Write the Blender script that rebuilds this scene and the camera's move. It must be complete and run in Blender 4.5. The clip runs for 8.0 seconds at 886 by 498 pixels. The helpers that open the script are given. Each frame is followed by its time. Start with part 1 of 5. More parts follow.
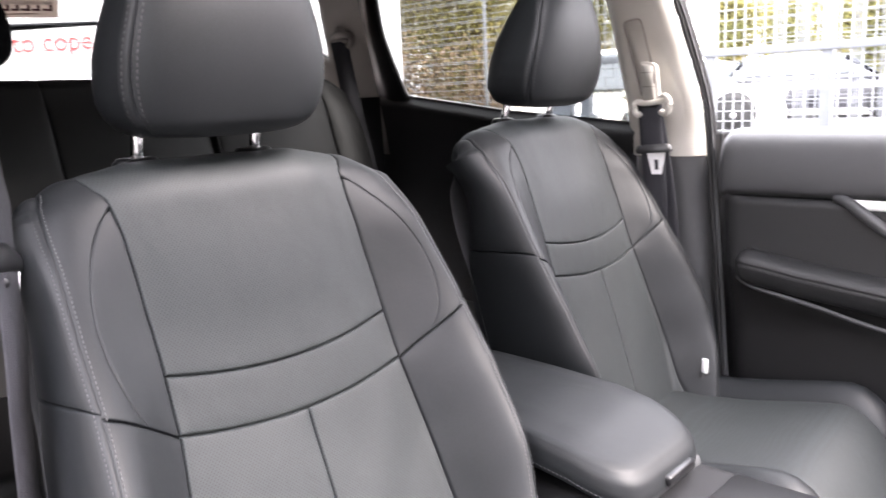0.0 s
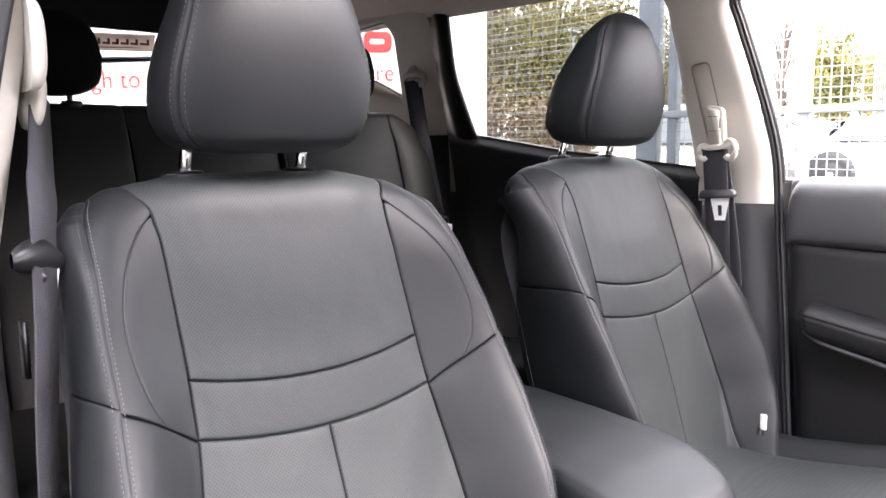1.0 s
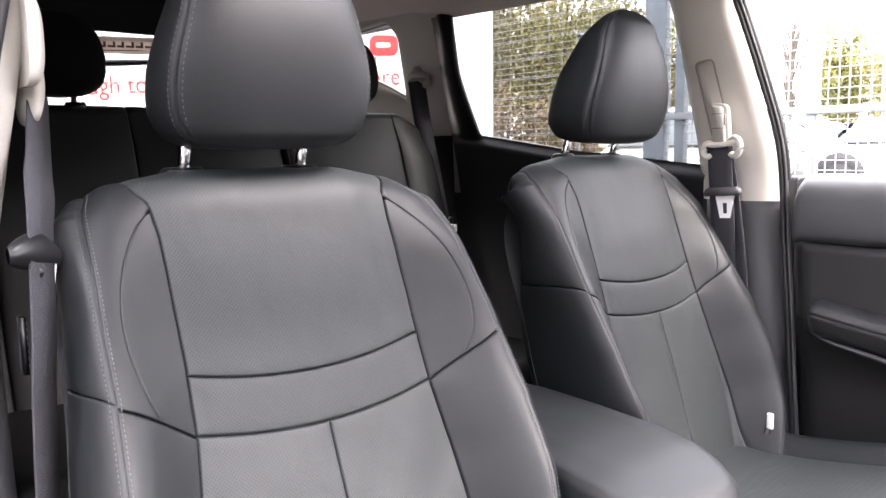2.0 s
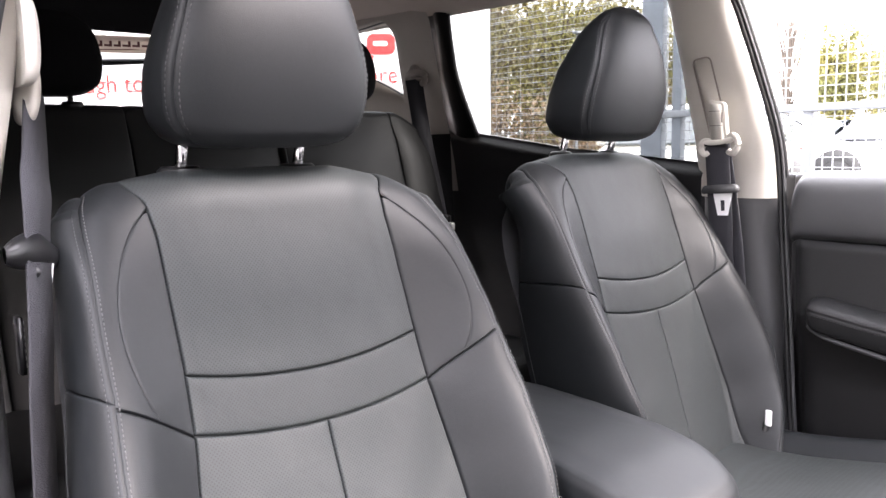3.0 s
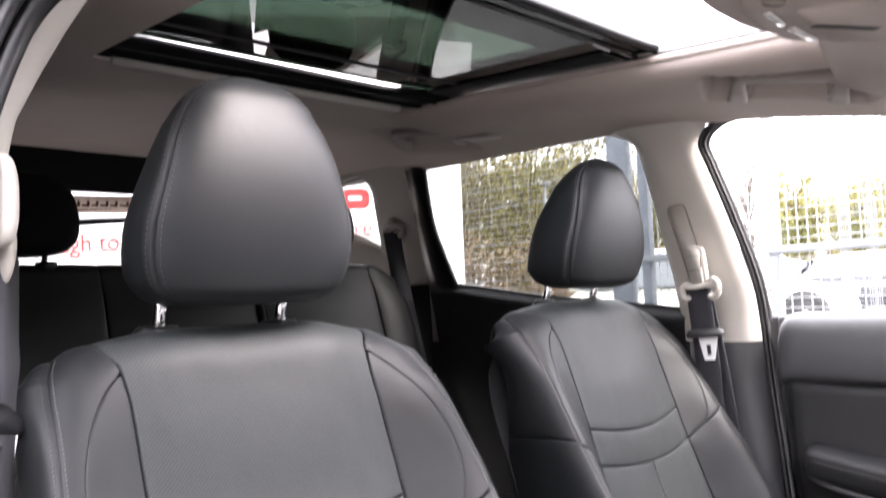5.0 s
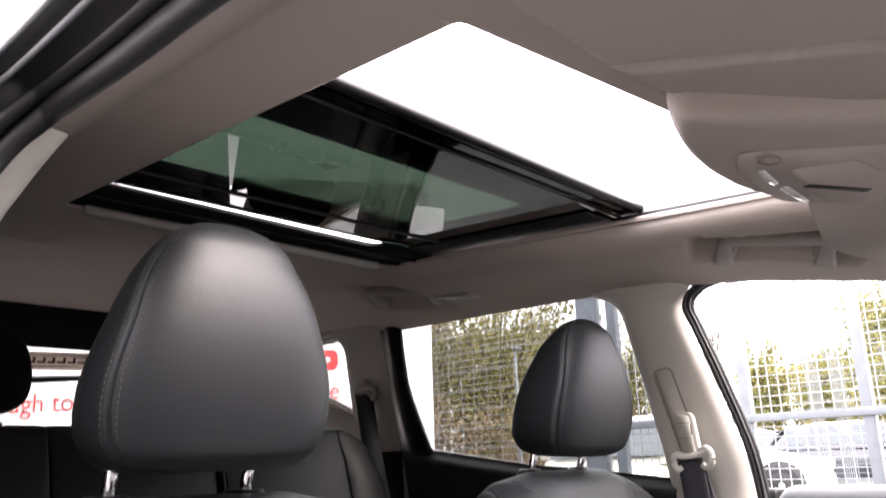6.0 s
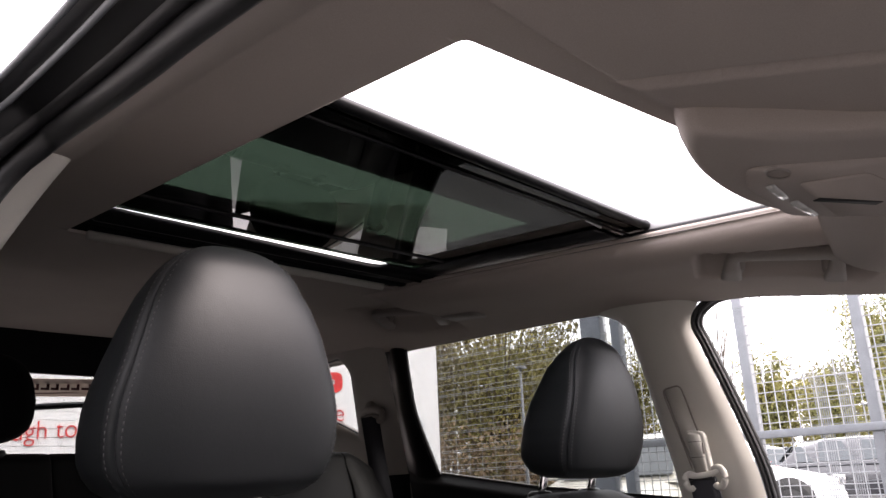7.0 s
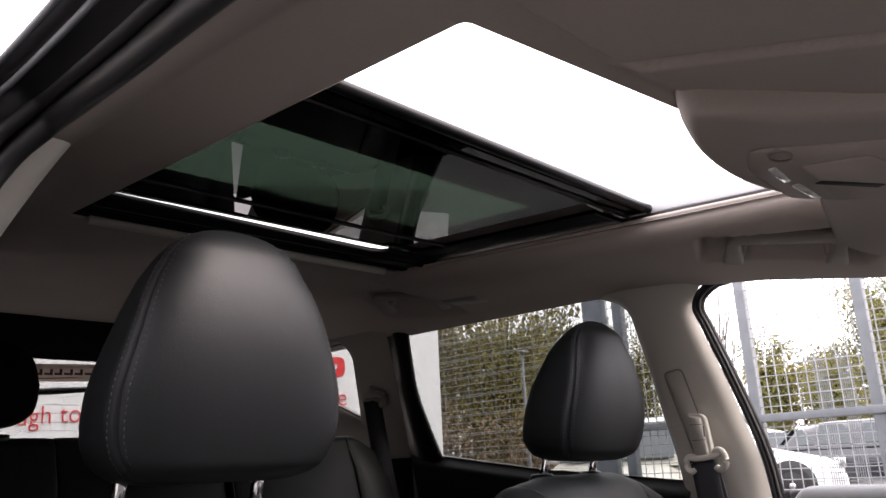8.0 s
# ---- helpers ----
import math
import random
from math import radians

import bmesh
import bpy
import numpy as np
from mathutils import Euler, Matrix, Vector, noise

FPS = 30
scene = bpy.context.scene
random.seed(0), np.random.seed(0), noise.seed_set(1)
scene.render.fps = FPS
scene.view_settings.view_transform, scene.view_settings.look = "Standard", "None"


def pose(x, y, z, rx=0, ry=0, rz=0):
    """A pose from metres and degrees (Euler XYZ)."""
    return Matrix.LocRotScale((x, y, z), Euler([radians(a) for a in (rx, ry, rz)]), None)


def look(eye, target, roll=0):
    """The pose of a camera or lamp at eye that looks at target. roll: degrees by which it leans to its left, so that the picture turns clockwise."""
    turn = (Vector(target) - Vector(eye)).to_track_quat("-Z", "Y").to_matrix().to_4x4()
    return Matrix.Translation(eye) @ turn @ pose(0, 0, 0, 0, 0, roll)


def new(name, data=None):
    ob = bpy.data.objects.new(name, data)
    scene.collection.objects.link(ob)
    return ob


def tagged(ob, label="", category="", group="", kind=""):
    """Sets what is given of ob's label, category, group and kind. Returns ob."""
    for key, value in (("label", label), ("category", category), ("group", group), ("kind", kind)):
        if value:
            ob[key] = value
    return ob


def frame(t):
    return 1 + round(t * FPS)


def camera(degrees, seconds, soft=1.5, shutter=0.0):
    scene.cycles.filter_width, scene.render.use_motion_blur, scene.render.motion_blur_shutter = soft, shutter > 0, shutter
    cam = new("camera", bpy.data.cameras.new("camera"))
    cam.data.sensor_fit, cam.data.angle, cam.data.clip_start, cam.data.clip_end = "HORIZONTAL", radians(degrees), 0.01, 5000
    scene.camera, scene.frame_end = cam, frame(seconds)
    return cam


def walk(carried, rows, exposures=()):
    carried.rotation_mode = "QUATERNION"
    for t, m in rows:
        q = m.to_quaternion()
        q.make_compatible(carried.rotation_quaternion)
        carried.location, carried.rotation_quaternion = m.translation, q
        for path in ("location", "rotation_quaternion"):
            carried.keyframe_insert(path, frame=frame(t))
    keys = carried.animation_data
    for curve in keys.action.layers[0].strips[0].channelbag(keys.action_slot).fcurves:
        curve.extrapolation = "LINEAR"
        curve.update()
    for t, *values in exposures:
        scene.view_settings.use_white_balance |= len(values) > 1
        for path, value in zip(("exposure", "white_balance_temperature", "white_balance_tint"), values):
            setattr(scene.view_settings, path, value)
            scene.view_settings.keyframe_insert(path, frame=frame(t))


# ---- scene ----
cam = camera(58.0, 8.0, shutter=0.5)
PATH = [
    (0, (-0.862, -0.837, 1.297), (0.5706, 0.5061, 0.9196), -2.47),
    (0.5, (-0.844, -0.862, 1.282), (0.4826, 0.6034, 0.9737), -0.87),
    (1, (-0.825, -0.88, 1.271), (0.4752, 0.6181, 1.0148), -0.37),
    (1.5, (-0.817, -0.883, 1.261), (0.4691, 0.629, 1.0178), -0.57),
    (3, (-0.815, -0.882, 1.26), (0.4742, 0.626, 1.0108), -0.87),
    (3.5, (-0.815, -0.883, 1.261), (0.4731, 0.627, 1.0148), -0.87),
    (4, (-0.814, -0.881, 1.26), (0.4791, 0.626, 1.0248), -0.97),
    (4.5, (-0.812, -0.881, 1.263), (0.514, 0.6068, 1.0948), -0.87),
    (5, (-0.8097, -0.8522, 1.2636), (0.5432, 0.6156, 1.384), -2.31),
    (5.2, (-0.8046, -0.8391, 1.2648), (0.5602, 0.6096, 1.4612), -1.17),
    (6.3, (-0.781, -0.785, 1.264), (0.59, 0.557, 1.83), -2.4),
    (6.5, (-0.779, -0.782, 1.265), (0.591, 0.561, 1.829), -2.5),
    (7, (-0.782, -0.785, 1.267), (0.58, 0.565, 1.835), -2.7),
    (7.5, (-0.78, -0.783, 1.266), (0.588, 0.571, 1.808), -2.5),
    (8, (-0.781, -0.785, 1.266), (0.584, 0.577, 1.798), -2.8),
]
EXPOSURES = [(0, 4.0, 6500, 20), (5, 3.9, 6500, 20), (6.5, 3.05, 6700, 21), (7, 2.55, 6700, 21), (8, 2.18, 6700, 21)]
walk(cam, [(t, look(eye, target, roll)) for t, eye, target, roll in PATH], EXPOSURES)

# ---- light ----
world = bpy.data.worlds.new("overcast_sky")
scene.world = world
world.use_nodes = True
wn, wl = world.node_tree.nodes, world.node_tree.links
sky = wn.new("ShaderNodeTexSky")
sky.sky_type, sky.sun_disc = "NISHITA", False
sky.sun_elevation, sky.sun_rotation, sky.dust_density, sky.air_density = radians(44), radians(156), 6.0, 1.0
pale = wn.new("ShaderNodeMix")
pale.data_type, pale.blend_type = "RGBA", "MIX"
pale.inputs["Factor"].default_value = 0.75
pale.inputs["B"].default_value = (9.0, 9.1, 9.3, 1)
wl.new(sky.outputs["Color"], pale.inputs["A"])
wl.new(pale.outputs["Result"], wn["Background"].inputs["Color"])
wn["Background"].inputs["Strength"].default_value = 0.15
sun_data = bpy.data.lights.new("sun", "SUN")
sun_data.energy, sun_data.angle, sun_data.color = 0.85, radians(25), (1.0, 0.97, 0.93)
sun = new("sun", sun_data)
sun.matrix_world = look((2.6, -5.8, 7.2), (0, 0, 1))

# ---- materials ----


def material(name, base, rough=0.5, metal=0.0, spots=0.0, spot_scale=6.0, grain=0.0, grain_scale=300.0, bump=0.0, bump_scale=300.0, tint=None, sheen=0.0, coat=0.0, spec=0.5, crease=0.0):
    m = bpy.data.materials.new(name)
    m.use_nodes = True
    n, l = m.node_tree.nodes, m.node_tree.links
    b = n["Principled BSDF"]
    b.inputs["Roughness"].default_value, b.inputs["Metallic"].default_value = rough, metal
    b.inputs["Sheen Weight"].default_value, b.inputs["Coat Weight"].default_value = sheen, coat
    b.inputs["Specular IOR Level"].default_value = spec
    co = n.new("ShaderNodeTexCoord")
    big = n.new("ShaderNodeTexNoise")
    big.inputs["Scale"].default_value, big.inputs["Detail"].default_value = spot_scale, 6
    fine = n.new("ShaderNodeTexNoise")
    fine.inputs["Scale"].default_value, fine.inputs["Detail"].default_value = grain_scale, 3
    l.new(co.outputs["Object"], big.inputs["Vector"]), l.new(co.outputs["Object"], fine.inputs["Vector"])
    ramp = n.new("ShaderNodeMapRange")
    ramp.inputs["From Min"].default_value, ramp.inputs["From Max"].default_value = 0.3, 0.7
    l.new(big.outputs["Fac"], ramp.inputs["Value"])
    mix = n.new("ShaderNodeMix")
    mix.data_type = "RGBA"
    dark = tint or tuple(c * (1 - spots) for c in base)
    mix.inputs["A"].default_value, mix.inputs["B"].default_value = (*base, 1), (*dark, 1)
    l.new(ramp.outputs["Result"], mix.inputs["Factor"])
    mix2 = n.new("ShaderNodeMix")
    mix2.data_type, mix2.blend_type = "RGBA", "MULTIPLY"
    mix2.inputs["Factor"].default_value = grain
    l.new(mix.outputs["Result"], mix2.inputs["A"]), l.new(fine.outputs["Fac"], mix2.inputs["B"])
    l.new(mix2.outputs["Result"], b.inputs["Base Color"])
    rr = n.new("ShaderNodeMapRange")
    rr.inputs["To Min"].default_value, rr.inputs["To Max"].default_value = rough * 0.88, min(1, rough * 1.12)
    l.new(big.outputs["Fac"], rr.inputs["Value"]), l.new(rr.outputs["Result"], b.inputs["Roughness"])
    if bump:
        vor = n.new("ShaderNodeTexVoronoi")
        vor.inputs["Scale"].default_value = bump_scale
        l.new(co.outputs["Object"], vor.inputs["Vector"])
        bp = n.new("ShaderNodeBump")
        bp.inputs["Strength"].default_value, bp.inputs["Distance"].default_value = bump, 0.001
        l.new(vor.outputs["Distance"], bp.inputs["Height"]), l.new(bp.outputs["Normal"], b.inputs["Normal"])
        if crease:
            soft, b2 = n.new("ShaderNodeTexNoise"), n.new("ShaderNodeBump")
            soft.inputs["Scale"].default_value, soft.inputs["Detail"].default_value, soft.inputs["Distortion"].default_value = 22.0, 4, 1.2
            b2.inputs["Strength"].default_value, b2.inputs["Distance"].default_value = crease, 0.006
            l.new(co.outputs["Object"], soft.inputs["Vector"]), l.new(soft.outputs["Fac"], b2.inputs["Height"]), l.new(b2.outputs["Normal"], bp.inputs["Normal"])
    return m


def perforate(m, step=0.0042, radius=0.24):
    """Rows of small staggered holes over the x and z of a leather."""
    n, l = m.node_tree.nodes, m.node_tree.links
    b = n["Principled BSDF"]
    old = b.inputs["Base Color"].links[0].from_socket
    co = n.new("ShaderNodeTexCoord")
    sep = n.new("ShaderNodeSeparateXYZ")
    l.new(co.outputs["Object"], sep.inputs[0])

    def calc(op, a, c=None):
        k = n.new("ShaderNodeMath")
        k.operation = op
        for i, v in enumerate((a, c)):
            if v is None:
                continue
            if isinstance(v, (int, float)):
                k.inputs[i].default_value = v
            else:
                l.new(v, k.inputs[i])
        return k.outputs[0]

    u, v = calc("DIVIDE", sep.outputs["X"], step), calc("DIVIDE", sep.outputs["Z"], step)
    a = calc("SUBTRACT", calc("FRACT", calc("ADD", u, v)), 0.5)
    c = calc("SUBTRACT", calc("FRACT", calc("SUBTRACT", u, v)), 0.5)
    r = calc("SQRT", calc("ADD", calc("MULTIPLY", a, a), calc("MULTIPLY", c, c)))
    hole = calc("LESS_THAN", r, radius)
    mix = n.new("ShaderNodeMix")
    mix.data_type = "RGBA"
    mix.inputs["B"].default_value = (0.010, 0.010, 0.010, 1)
    l.new(hole, mix.inputs["Factor"]), l.new(old, mix.inputs["A"]), l.new(mix.outputs["Result"], b.inputs["Base Color"])
    return m


LEATHER = material("black_leather", (0.0118, 0.0134, 0.0150), 0.50, spots=0.12, spot_scale=5, grain=0.3, bump=0.10, bump_scale=900, spec=0.29, crease=0.05)
PERFORATED = perforate(material("perforated_leather", (0.0278, 0.0324, 0.0336), 0.56, spots=0.1, spot_scale=5, grain=0.3, bump=0.08, bump_scale=900, spec=0.32, crease=0.10))
# darker copy of the black leather; the shade of the rear is in its colour
REAR_LEATHER_SHADED = material("shaded_black_leather", (0.006, 0.006, 0.0065), 0.55, spots=0.15, grain=0.3, bump=0.2, bump_scale=800, spec=0.28)
CLOTH_BLACK = material("black_cloth", (0.008, 0.008, 0.009), 0.9, spots=0.2, grain=0.5, bump=0.3, bump_scale=700, spec=0.1)
THREAD = material("grey_thread", (0.060, 0.060, 0.062), 0.7, spots=0.1)
THREAD_DIM = material("dark_grey_thread", (0.045, 0.045, 0.047), 0.7, spots=0.1)
DOOR_PAD = material("black_padded_vinyl", (0.022, 0.0224, 0.0235), 0.5, spots=0.12, grain=0.3, bump=0.12, bump_scale=900, spec=0.4)
SEAM = material("dark_seam", (0.006, 0.006, 0.006), 0.8)
PLASTIC = material("dark_grey_plastic", (0.058, 0.059, 0.062), 0.46, spots=0.12, spot_scale=4, grain=0.35, grain_scale=700, bump=0.35, bump_scale=1200)
BLACK_TRIM = material("black_grained_trim", (0.011, 0.011, 0.012), 0.55, spots=0.15, grain=0.3, bump=0.3, bump_scale=1200, spec=0.3)
BLACK_PLASTIC = material("black_plastic", (0.007, 0.007, 0.008), 0.34, spots=0.2, grain=0.2)
BEIGE = material("beige_plastic", (0.53, 0.505, 0.455), 0.55, spots=0.05, spot_scale=3, grain=0.1, grain_scale=800, bump=0.15, bump_scale=1300)
LINER = material("beige_headliner", (0.465, 0.405, 0.365), 0.95, spots=0.07, spot_scale=4, grain=0.25, grain_scale=900, bump=0.3, bump_scale=1500, spec=0.1)
GREY_TRIM = material("grey_beige_trim", (0.29, 0.255, 0.23), 0.6, spots=0.06, grain=0.15, bump=0.15, bump_scale=1200)
FRIT = material("black_glass_border", (0.004, 0.004, 0.0045), 0.5, spots=0.1, spec=0.12)
RUBBER = material("black_rubber", (0.012, 0.012, 0.013), 0.5, spots=0.2, grain=0.2)
SEAL = material("gloss_black_seal", (0.004, 0.004, 0.0045), 0.3, spots=0.2, spec=0.22)
ALU = material("pale_aluminium", (0.72, 0.72, 0.73), 0.45, 0.2, spots=0.12)
CHROME = material("chrome", (0.75, 0.75, 0.76), 0.12, 1.0)
STEEL = material("brushed_steel", (0.82, 0.82, 0.82), 0.45, 0.1, spots=0.08)
WEBBING = material("grey_webbing", (0.026, 0.026, 0.033), 0.75, spots=0.08, grain=0.4, grain_scale=500, bump=0.6, bump_scale=700)
LENS = material("clear_lamp_lens", (0.62, 0.61, 0.58), 0.18, spots=0.35, spot_scale=60, coat=0.6)
WHITE = material("white_board", (0.78, 0.78, 0.79), 0.45, spots=0.03, spot_scale=1.5)
RED = material("red_lettering", (0.62, 0.03, 0.03), 0.4, spots=0.05)
TARMAC = material("grey_tarmac", (0.15, 0.147, 0.142), 0.9, spots=0.3, spot_scale=0.8, grain=0.5, grain_scale=60)
POST = material("weathered_steel_post", (0.13, 0.145, 0.165), 0.6, 0.2, spots=0.25, spot_scale=5)
WIRE = material("steel_wire", (0.34, 0.35, 0.36), 0.6, 0.3, spots=0.2, spot_scale=4)
GALV = material("galvanised_steel", (0.19, 0.20, 0.215), 0.55, 0.3, spots=0.2, spot_scale=9, grain=0.2, grain_scale=60)


def glass(name, tint, gloss=0.0):
    m = bpy.data.materials.new(name)
    m.use_nodes = True
    n, l = m.node_tree.nodes, m.node_tree.links
    out = n["Material Output"]
    n.remove(n["Principled BSDF"])
    tr, gl, lw, pw, fr, mx = n.new("ShaderNodeBsdfTransparent"), n.new("ShaderNodeBsdfGlossy"), n.new("ShaderNodeLayerWeight"), n.new("ShaderNodeMath"), n.new("ShaderNodeMapRange"), n.new("ShaderNodeMixShader")
    pw.operation, pw.inputs[1].default_value = "POWER", 5.0
    fr.inputs["To Min"].default_value, fr.inputs["To Max"].default_value = 0.04, 1.0
    l.new(lw.outputs["Facing"], pw.inputs[0]), l.new(pw.outputs[0], fr.inputs["Value"])
    tr.inputs["Color"].default_value = (*tint, 1)
    gl.inputs["Roughness"].default_value = gloss
    l.new(fr.outputs[0], mx.inputs[0]), l.new(tr.outputs[0], mx.inputs[1]), l.new(gl.outputs[0], mx.inputs[2]), l.new(mx.outputs[0], out.inputs["Surface"])
    return m


CLEAR = glass("clear_glass", (0.97, 0.98, 0.975))
TINTED = glass("green_tinted_glass", (0.088, 0.113, 0.092))
PRIVACY = glass("tinted_rear_glass", (0.54, 0.555, 0.545))

# ---- building helpers ----


def thing(name, label, category, group="", kind="", at=(0, 0, 0)):
    ob = new(name)
    ob.location = at
    ob.empty_display_size = 0.05
    return tagged(ob, label, category, group, kind)


def part(name, bm, mat, parent=None, label="", smooth=True):
    bmesh.ops.remove_doubles(bm, verts=bm.verts, dist=1e-6)
    bmesh.ops.recalc_face_normals(bm, faces=bm.faces)
    me = bpy.data.meshes.new(name)
    bm.to_mesh(me)
    bm.free()
    for f in me.polygons:
        f.use_smooth = smooth
    me.materials.append(mat)
    ob = new(name, me)
    if parent is not None:
        ob.parent = parent
        if parent.type == "EMPTY" and parent.parent is None:
            ob.matrix_parent_inverse = Matrix.Translation(parent.location).inverted()
    if label:
        ob["label"] = label
    return ob


def lerp(a, b, t):
    return a + (b - a) * t


def smooth(a, b, x):
    t = min(1.0, max(0.0, (x - a) / (b - a)))
    return t * t * (3 - 2 * t)


def table(x, xs, ys):
    return float(np.interp(x, xs, ys))


def add_grid(bm, fn, us, vs, closed=False):
    rows = [[bm.verts.new(fn(u, v)) for u in us] for v in vs]
    n = len(us)
    for a, b in zip(rows, rows[1:]):
        for i in range(n if closed else n - 1):
            j = (i + 1) % n
            try:
                bm.faces.new((a[i], a[j], b[j], b[i]))
            except ValueError:
                pass
    return rows


def even(n):
    return [i / n for i in range(n + 1)]


def eased(n, k=0.9):
    """Steps from 0 to 1, close together at both ends."""
    return [t - k * math.sin(2 * math.pi * t) / (2 * math.pi) for t in even(n)]


def add_tube(bm, pts, r, n=10, flat=1.0, cap=True):
    pts = [Vector(p) for p in pts]
    rings = []
    for i, p in enumerate(pts):
        d = (pts[min(i + 1, len(pts) - 1)] - pts[max(i - 1, 0)]).normalized()
        side = d.cross(Vector((0, 0, 1)))
        side = side.normalized() if side.length > 1e-3 else Vector((1, 0, 0))
        up = side.cross(d).normalized()
        rr = r[i] if isinstance(r, (list, tuple)) else r
        rings.append([bm.verts.new(p + rr * (math.cos(2 * math.pi * k / n) * side + flat * math.sin(2 * math.pi * k / n) * up)) for k in range(n)])
    for a, b in zip(rings, rings[1:]):
        for k in range(n):
            bm.faces.new((a[k], a[(k + 1) % n], b[(k + 1) % n], b[k]))
    if cap:
        bm.faces.new(rings[0][::-1]), bm.faces.new(rings[-1])


def tube(pts, r, n=10, flat=1.0):
    bm = bmesh.new()
    add_tube(bm, pts, r, n, flat)
    return bm


def curve_through(pts, n=8):
    """A smooth line through the points."""
    p = [Vector(q) for q in pts]
    out = []
    for i in range(len(p) - 1):
        a, b, c, d = p[max(i - 1, 0)], p[i], p[i + 1], p[min(i + 2, len(p) - 1)]
        for k in range(n):
            t = k / n
            out.append(0.5 * (2 * b + (c - a) * t + (2 * a - 5 * b + 4 * c - d) * t * t + (3 * b - a - 3 * c + d) * t ** 3))
    return out + [p[-1]]


def add_box(bm, lo, hi, bevel=0.0, turn=None, segments=2):
    c = (Vector(lo) + Vector(hi)) / 2
    s = Vector(hi) - Vector(lo)
    m = Matrix.Translation(c) @ (turn or Matrix()) @ Matrix.Diagonal((*s, 1))
    made = bmesh.ops.create_cube(bm, size=1, matrix=m)["verts"]
    if bevel:
        bmesh.ops.bevel(bm, geom=list({e for v in made for e in v.link_edges}), offset=bevel, segments=segments, profile=0.6, affect="EDGES")


def box(lo, hi, bevel=0.0, turn=None, segments=2):
    bm = bmesh.new()
    add_box(bm, lo, hi, bevel, turn, segments)
    return bm


def slab(outline, depth, bevel=0.004, segments=2):
    """A closed outline of points, thickened along the vector depth, with rounded edges."""
    bm = bmesh.new()
    f = bm.faces.new([bm.verts.new(p) for p in outline])
    more = bmesh.ops.extrude_face_region(bm, geom=[f])["geom"]
    bmesh.ops.translate(bm, verts=[g for g in more if isinstance(g, bmesh.types.BMVert)], vec=depth)
    if bevel:
        rim = [e for e in bm.edges if len(e.link_faces) == 2 and any(len(q.verts) > 4 or q in (f,) for q in e.link_faces) and e.calc_face_angle(0) > 0.5 and len({len(q.verts) > 4 for q in e.link_faces}) == 2]
        if rim:
            bmesh.ops.bevel(bm, geom=rim, offset=bevel, segments=segments, affect="EDGES", clamp_overlap=True)
    return bm


def rounded(points, radius, n=6):
    """The 2D or 3D corners of a closed outline, each rounded."""
    out, k = [], len(points)
    for i in range(k):
        a, b, c = Vector(points[i - 1]), Vector(points[i]), Vector(points[(i + 1) % k])
        r = radius[i] if isinstance(radius, (list, tuple)) else radius
        p, q = b + (a - b).normalized() * min(r, (a - b).length / 2.01), b + (c - b).normalized() * min(r, (c - b).length / 2.01)
        for j in range(n + 1):
            t = j / n
            out.append(p * (1 - t) ** 2 + b * 2 * t * (1 - t) + q * t * t)
    return out


def dashes(pts, normal_of, step=0.0048, length=0.0031, r=0.00055, lift=0.0003):
    """A row of stitches along a line."""
    bm = bmesh.new()
    pts = [Vector(p) for p in pts]
    at, left = 0.0, 0.0
    for a, b in zip(pts, pts[1:]):
        d = b - a
        run = d.length
        if run < 1e-7:
            continue
        d /= run
        s = left
        while s < run:
            p = a + d * s
            nrm = normal_of(p).normalized()
            q = d.cross(nrm).normalized()
            p = p + nrm * lift
            e, w, h = d * (length / 2), q * r, nrm * r
            v = [bm.verts.new(p + x) for x in (-e - w, e - w, e + w, -e + w)] + [bm.verts.new(p + h + 0.7 * x) for x in (-e - w, e - w, e + w, -e + w)]
            for f in ((0, 1, 5, 4), (1, 2, 6, 5), (2, 3, 7, 6), (3, 0, 4, 7), (4, 5, 6, 7)):
                bm.faces.new([v[i] for i in f])
            s += step
        left = s - run
    return bm


# ---- front seats ----
SLOPE, ARC0, ARCR = 0.38, 1.203, 0.060
LEAN = math.atan(SLOPE)


def spine(s):
    """The middle of the backrest's face at s, and the way out of it."""
    if s <= ARC0:
        return Vector((0, -0.067 - SLOPE * (1.215 - s), s)), Vector((0, -math.cos(LEAN), math.sin(LEAN)))
    a = LEAN + (s - ARC0) / ARCR
    c = Vector((0, -0.067 - SLOPE * (1.215 - ARC0) + ARCR * math.cos(LEAN), ARC0 - ARCR * math.sin(LEAN)))
    n = Vector((0, -math.cos(a), math.sin(a)))
    return c + ARCR * n, n


def half_width(s):
    return table(s, (0.6, 0.63, 0.66, 0.70, 0.74, 0.78, 0.82, 0.86, 0.90, 0.95, 1.03, 1.085, 1.14, 1.18, 1.205, 1.23, 1.26, 1.34), (0.090, 0.116, 0.141, 0.170, 0.195, 0.214, 0.227, 0.235, 0.2385, 0.237, 0.227, 0.224, 0.219, 0.215, 0.211, 0.206, 0.199, 0.187))


def wing(s):
    return table(s, (0.6, 0.75, 0.85, 0.95, 1.03, 1.085, 1.14, 1.2, 1.23), (0.080, 0.088, 0.084, 0.066, 0.046, 0.034, 0.021, 0.009, 0.004))


def main_seam(s):
    return table(s, (0.6, 0.66, 0.7, 0.8, 0.9, 0.98, 1.05, 1.18, 1.215, 1.24, 1.34), (0.080, 0.126, 0.147, 0.163, 0.157, 0.146, 0.143, 0.143, 0.147, 0.157, 0.166))


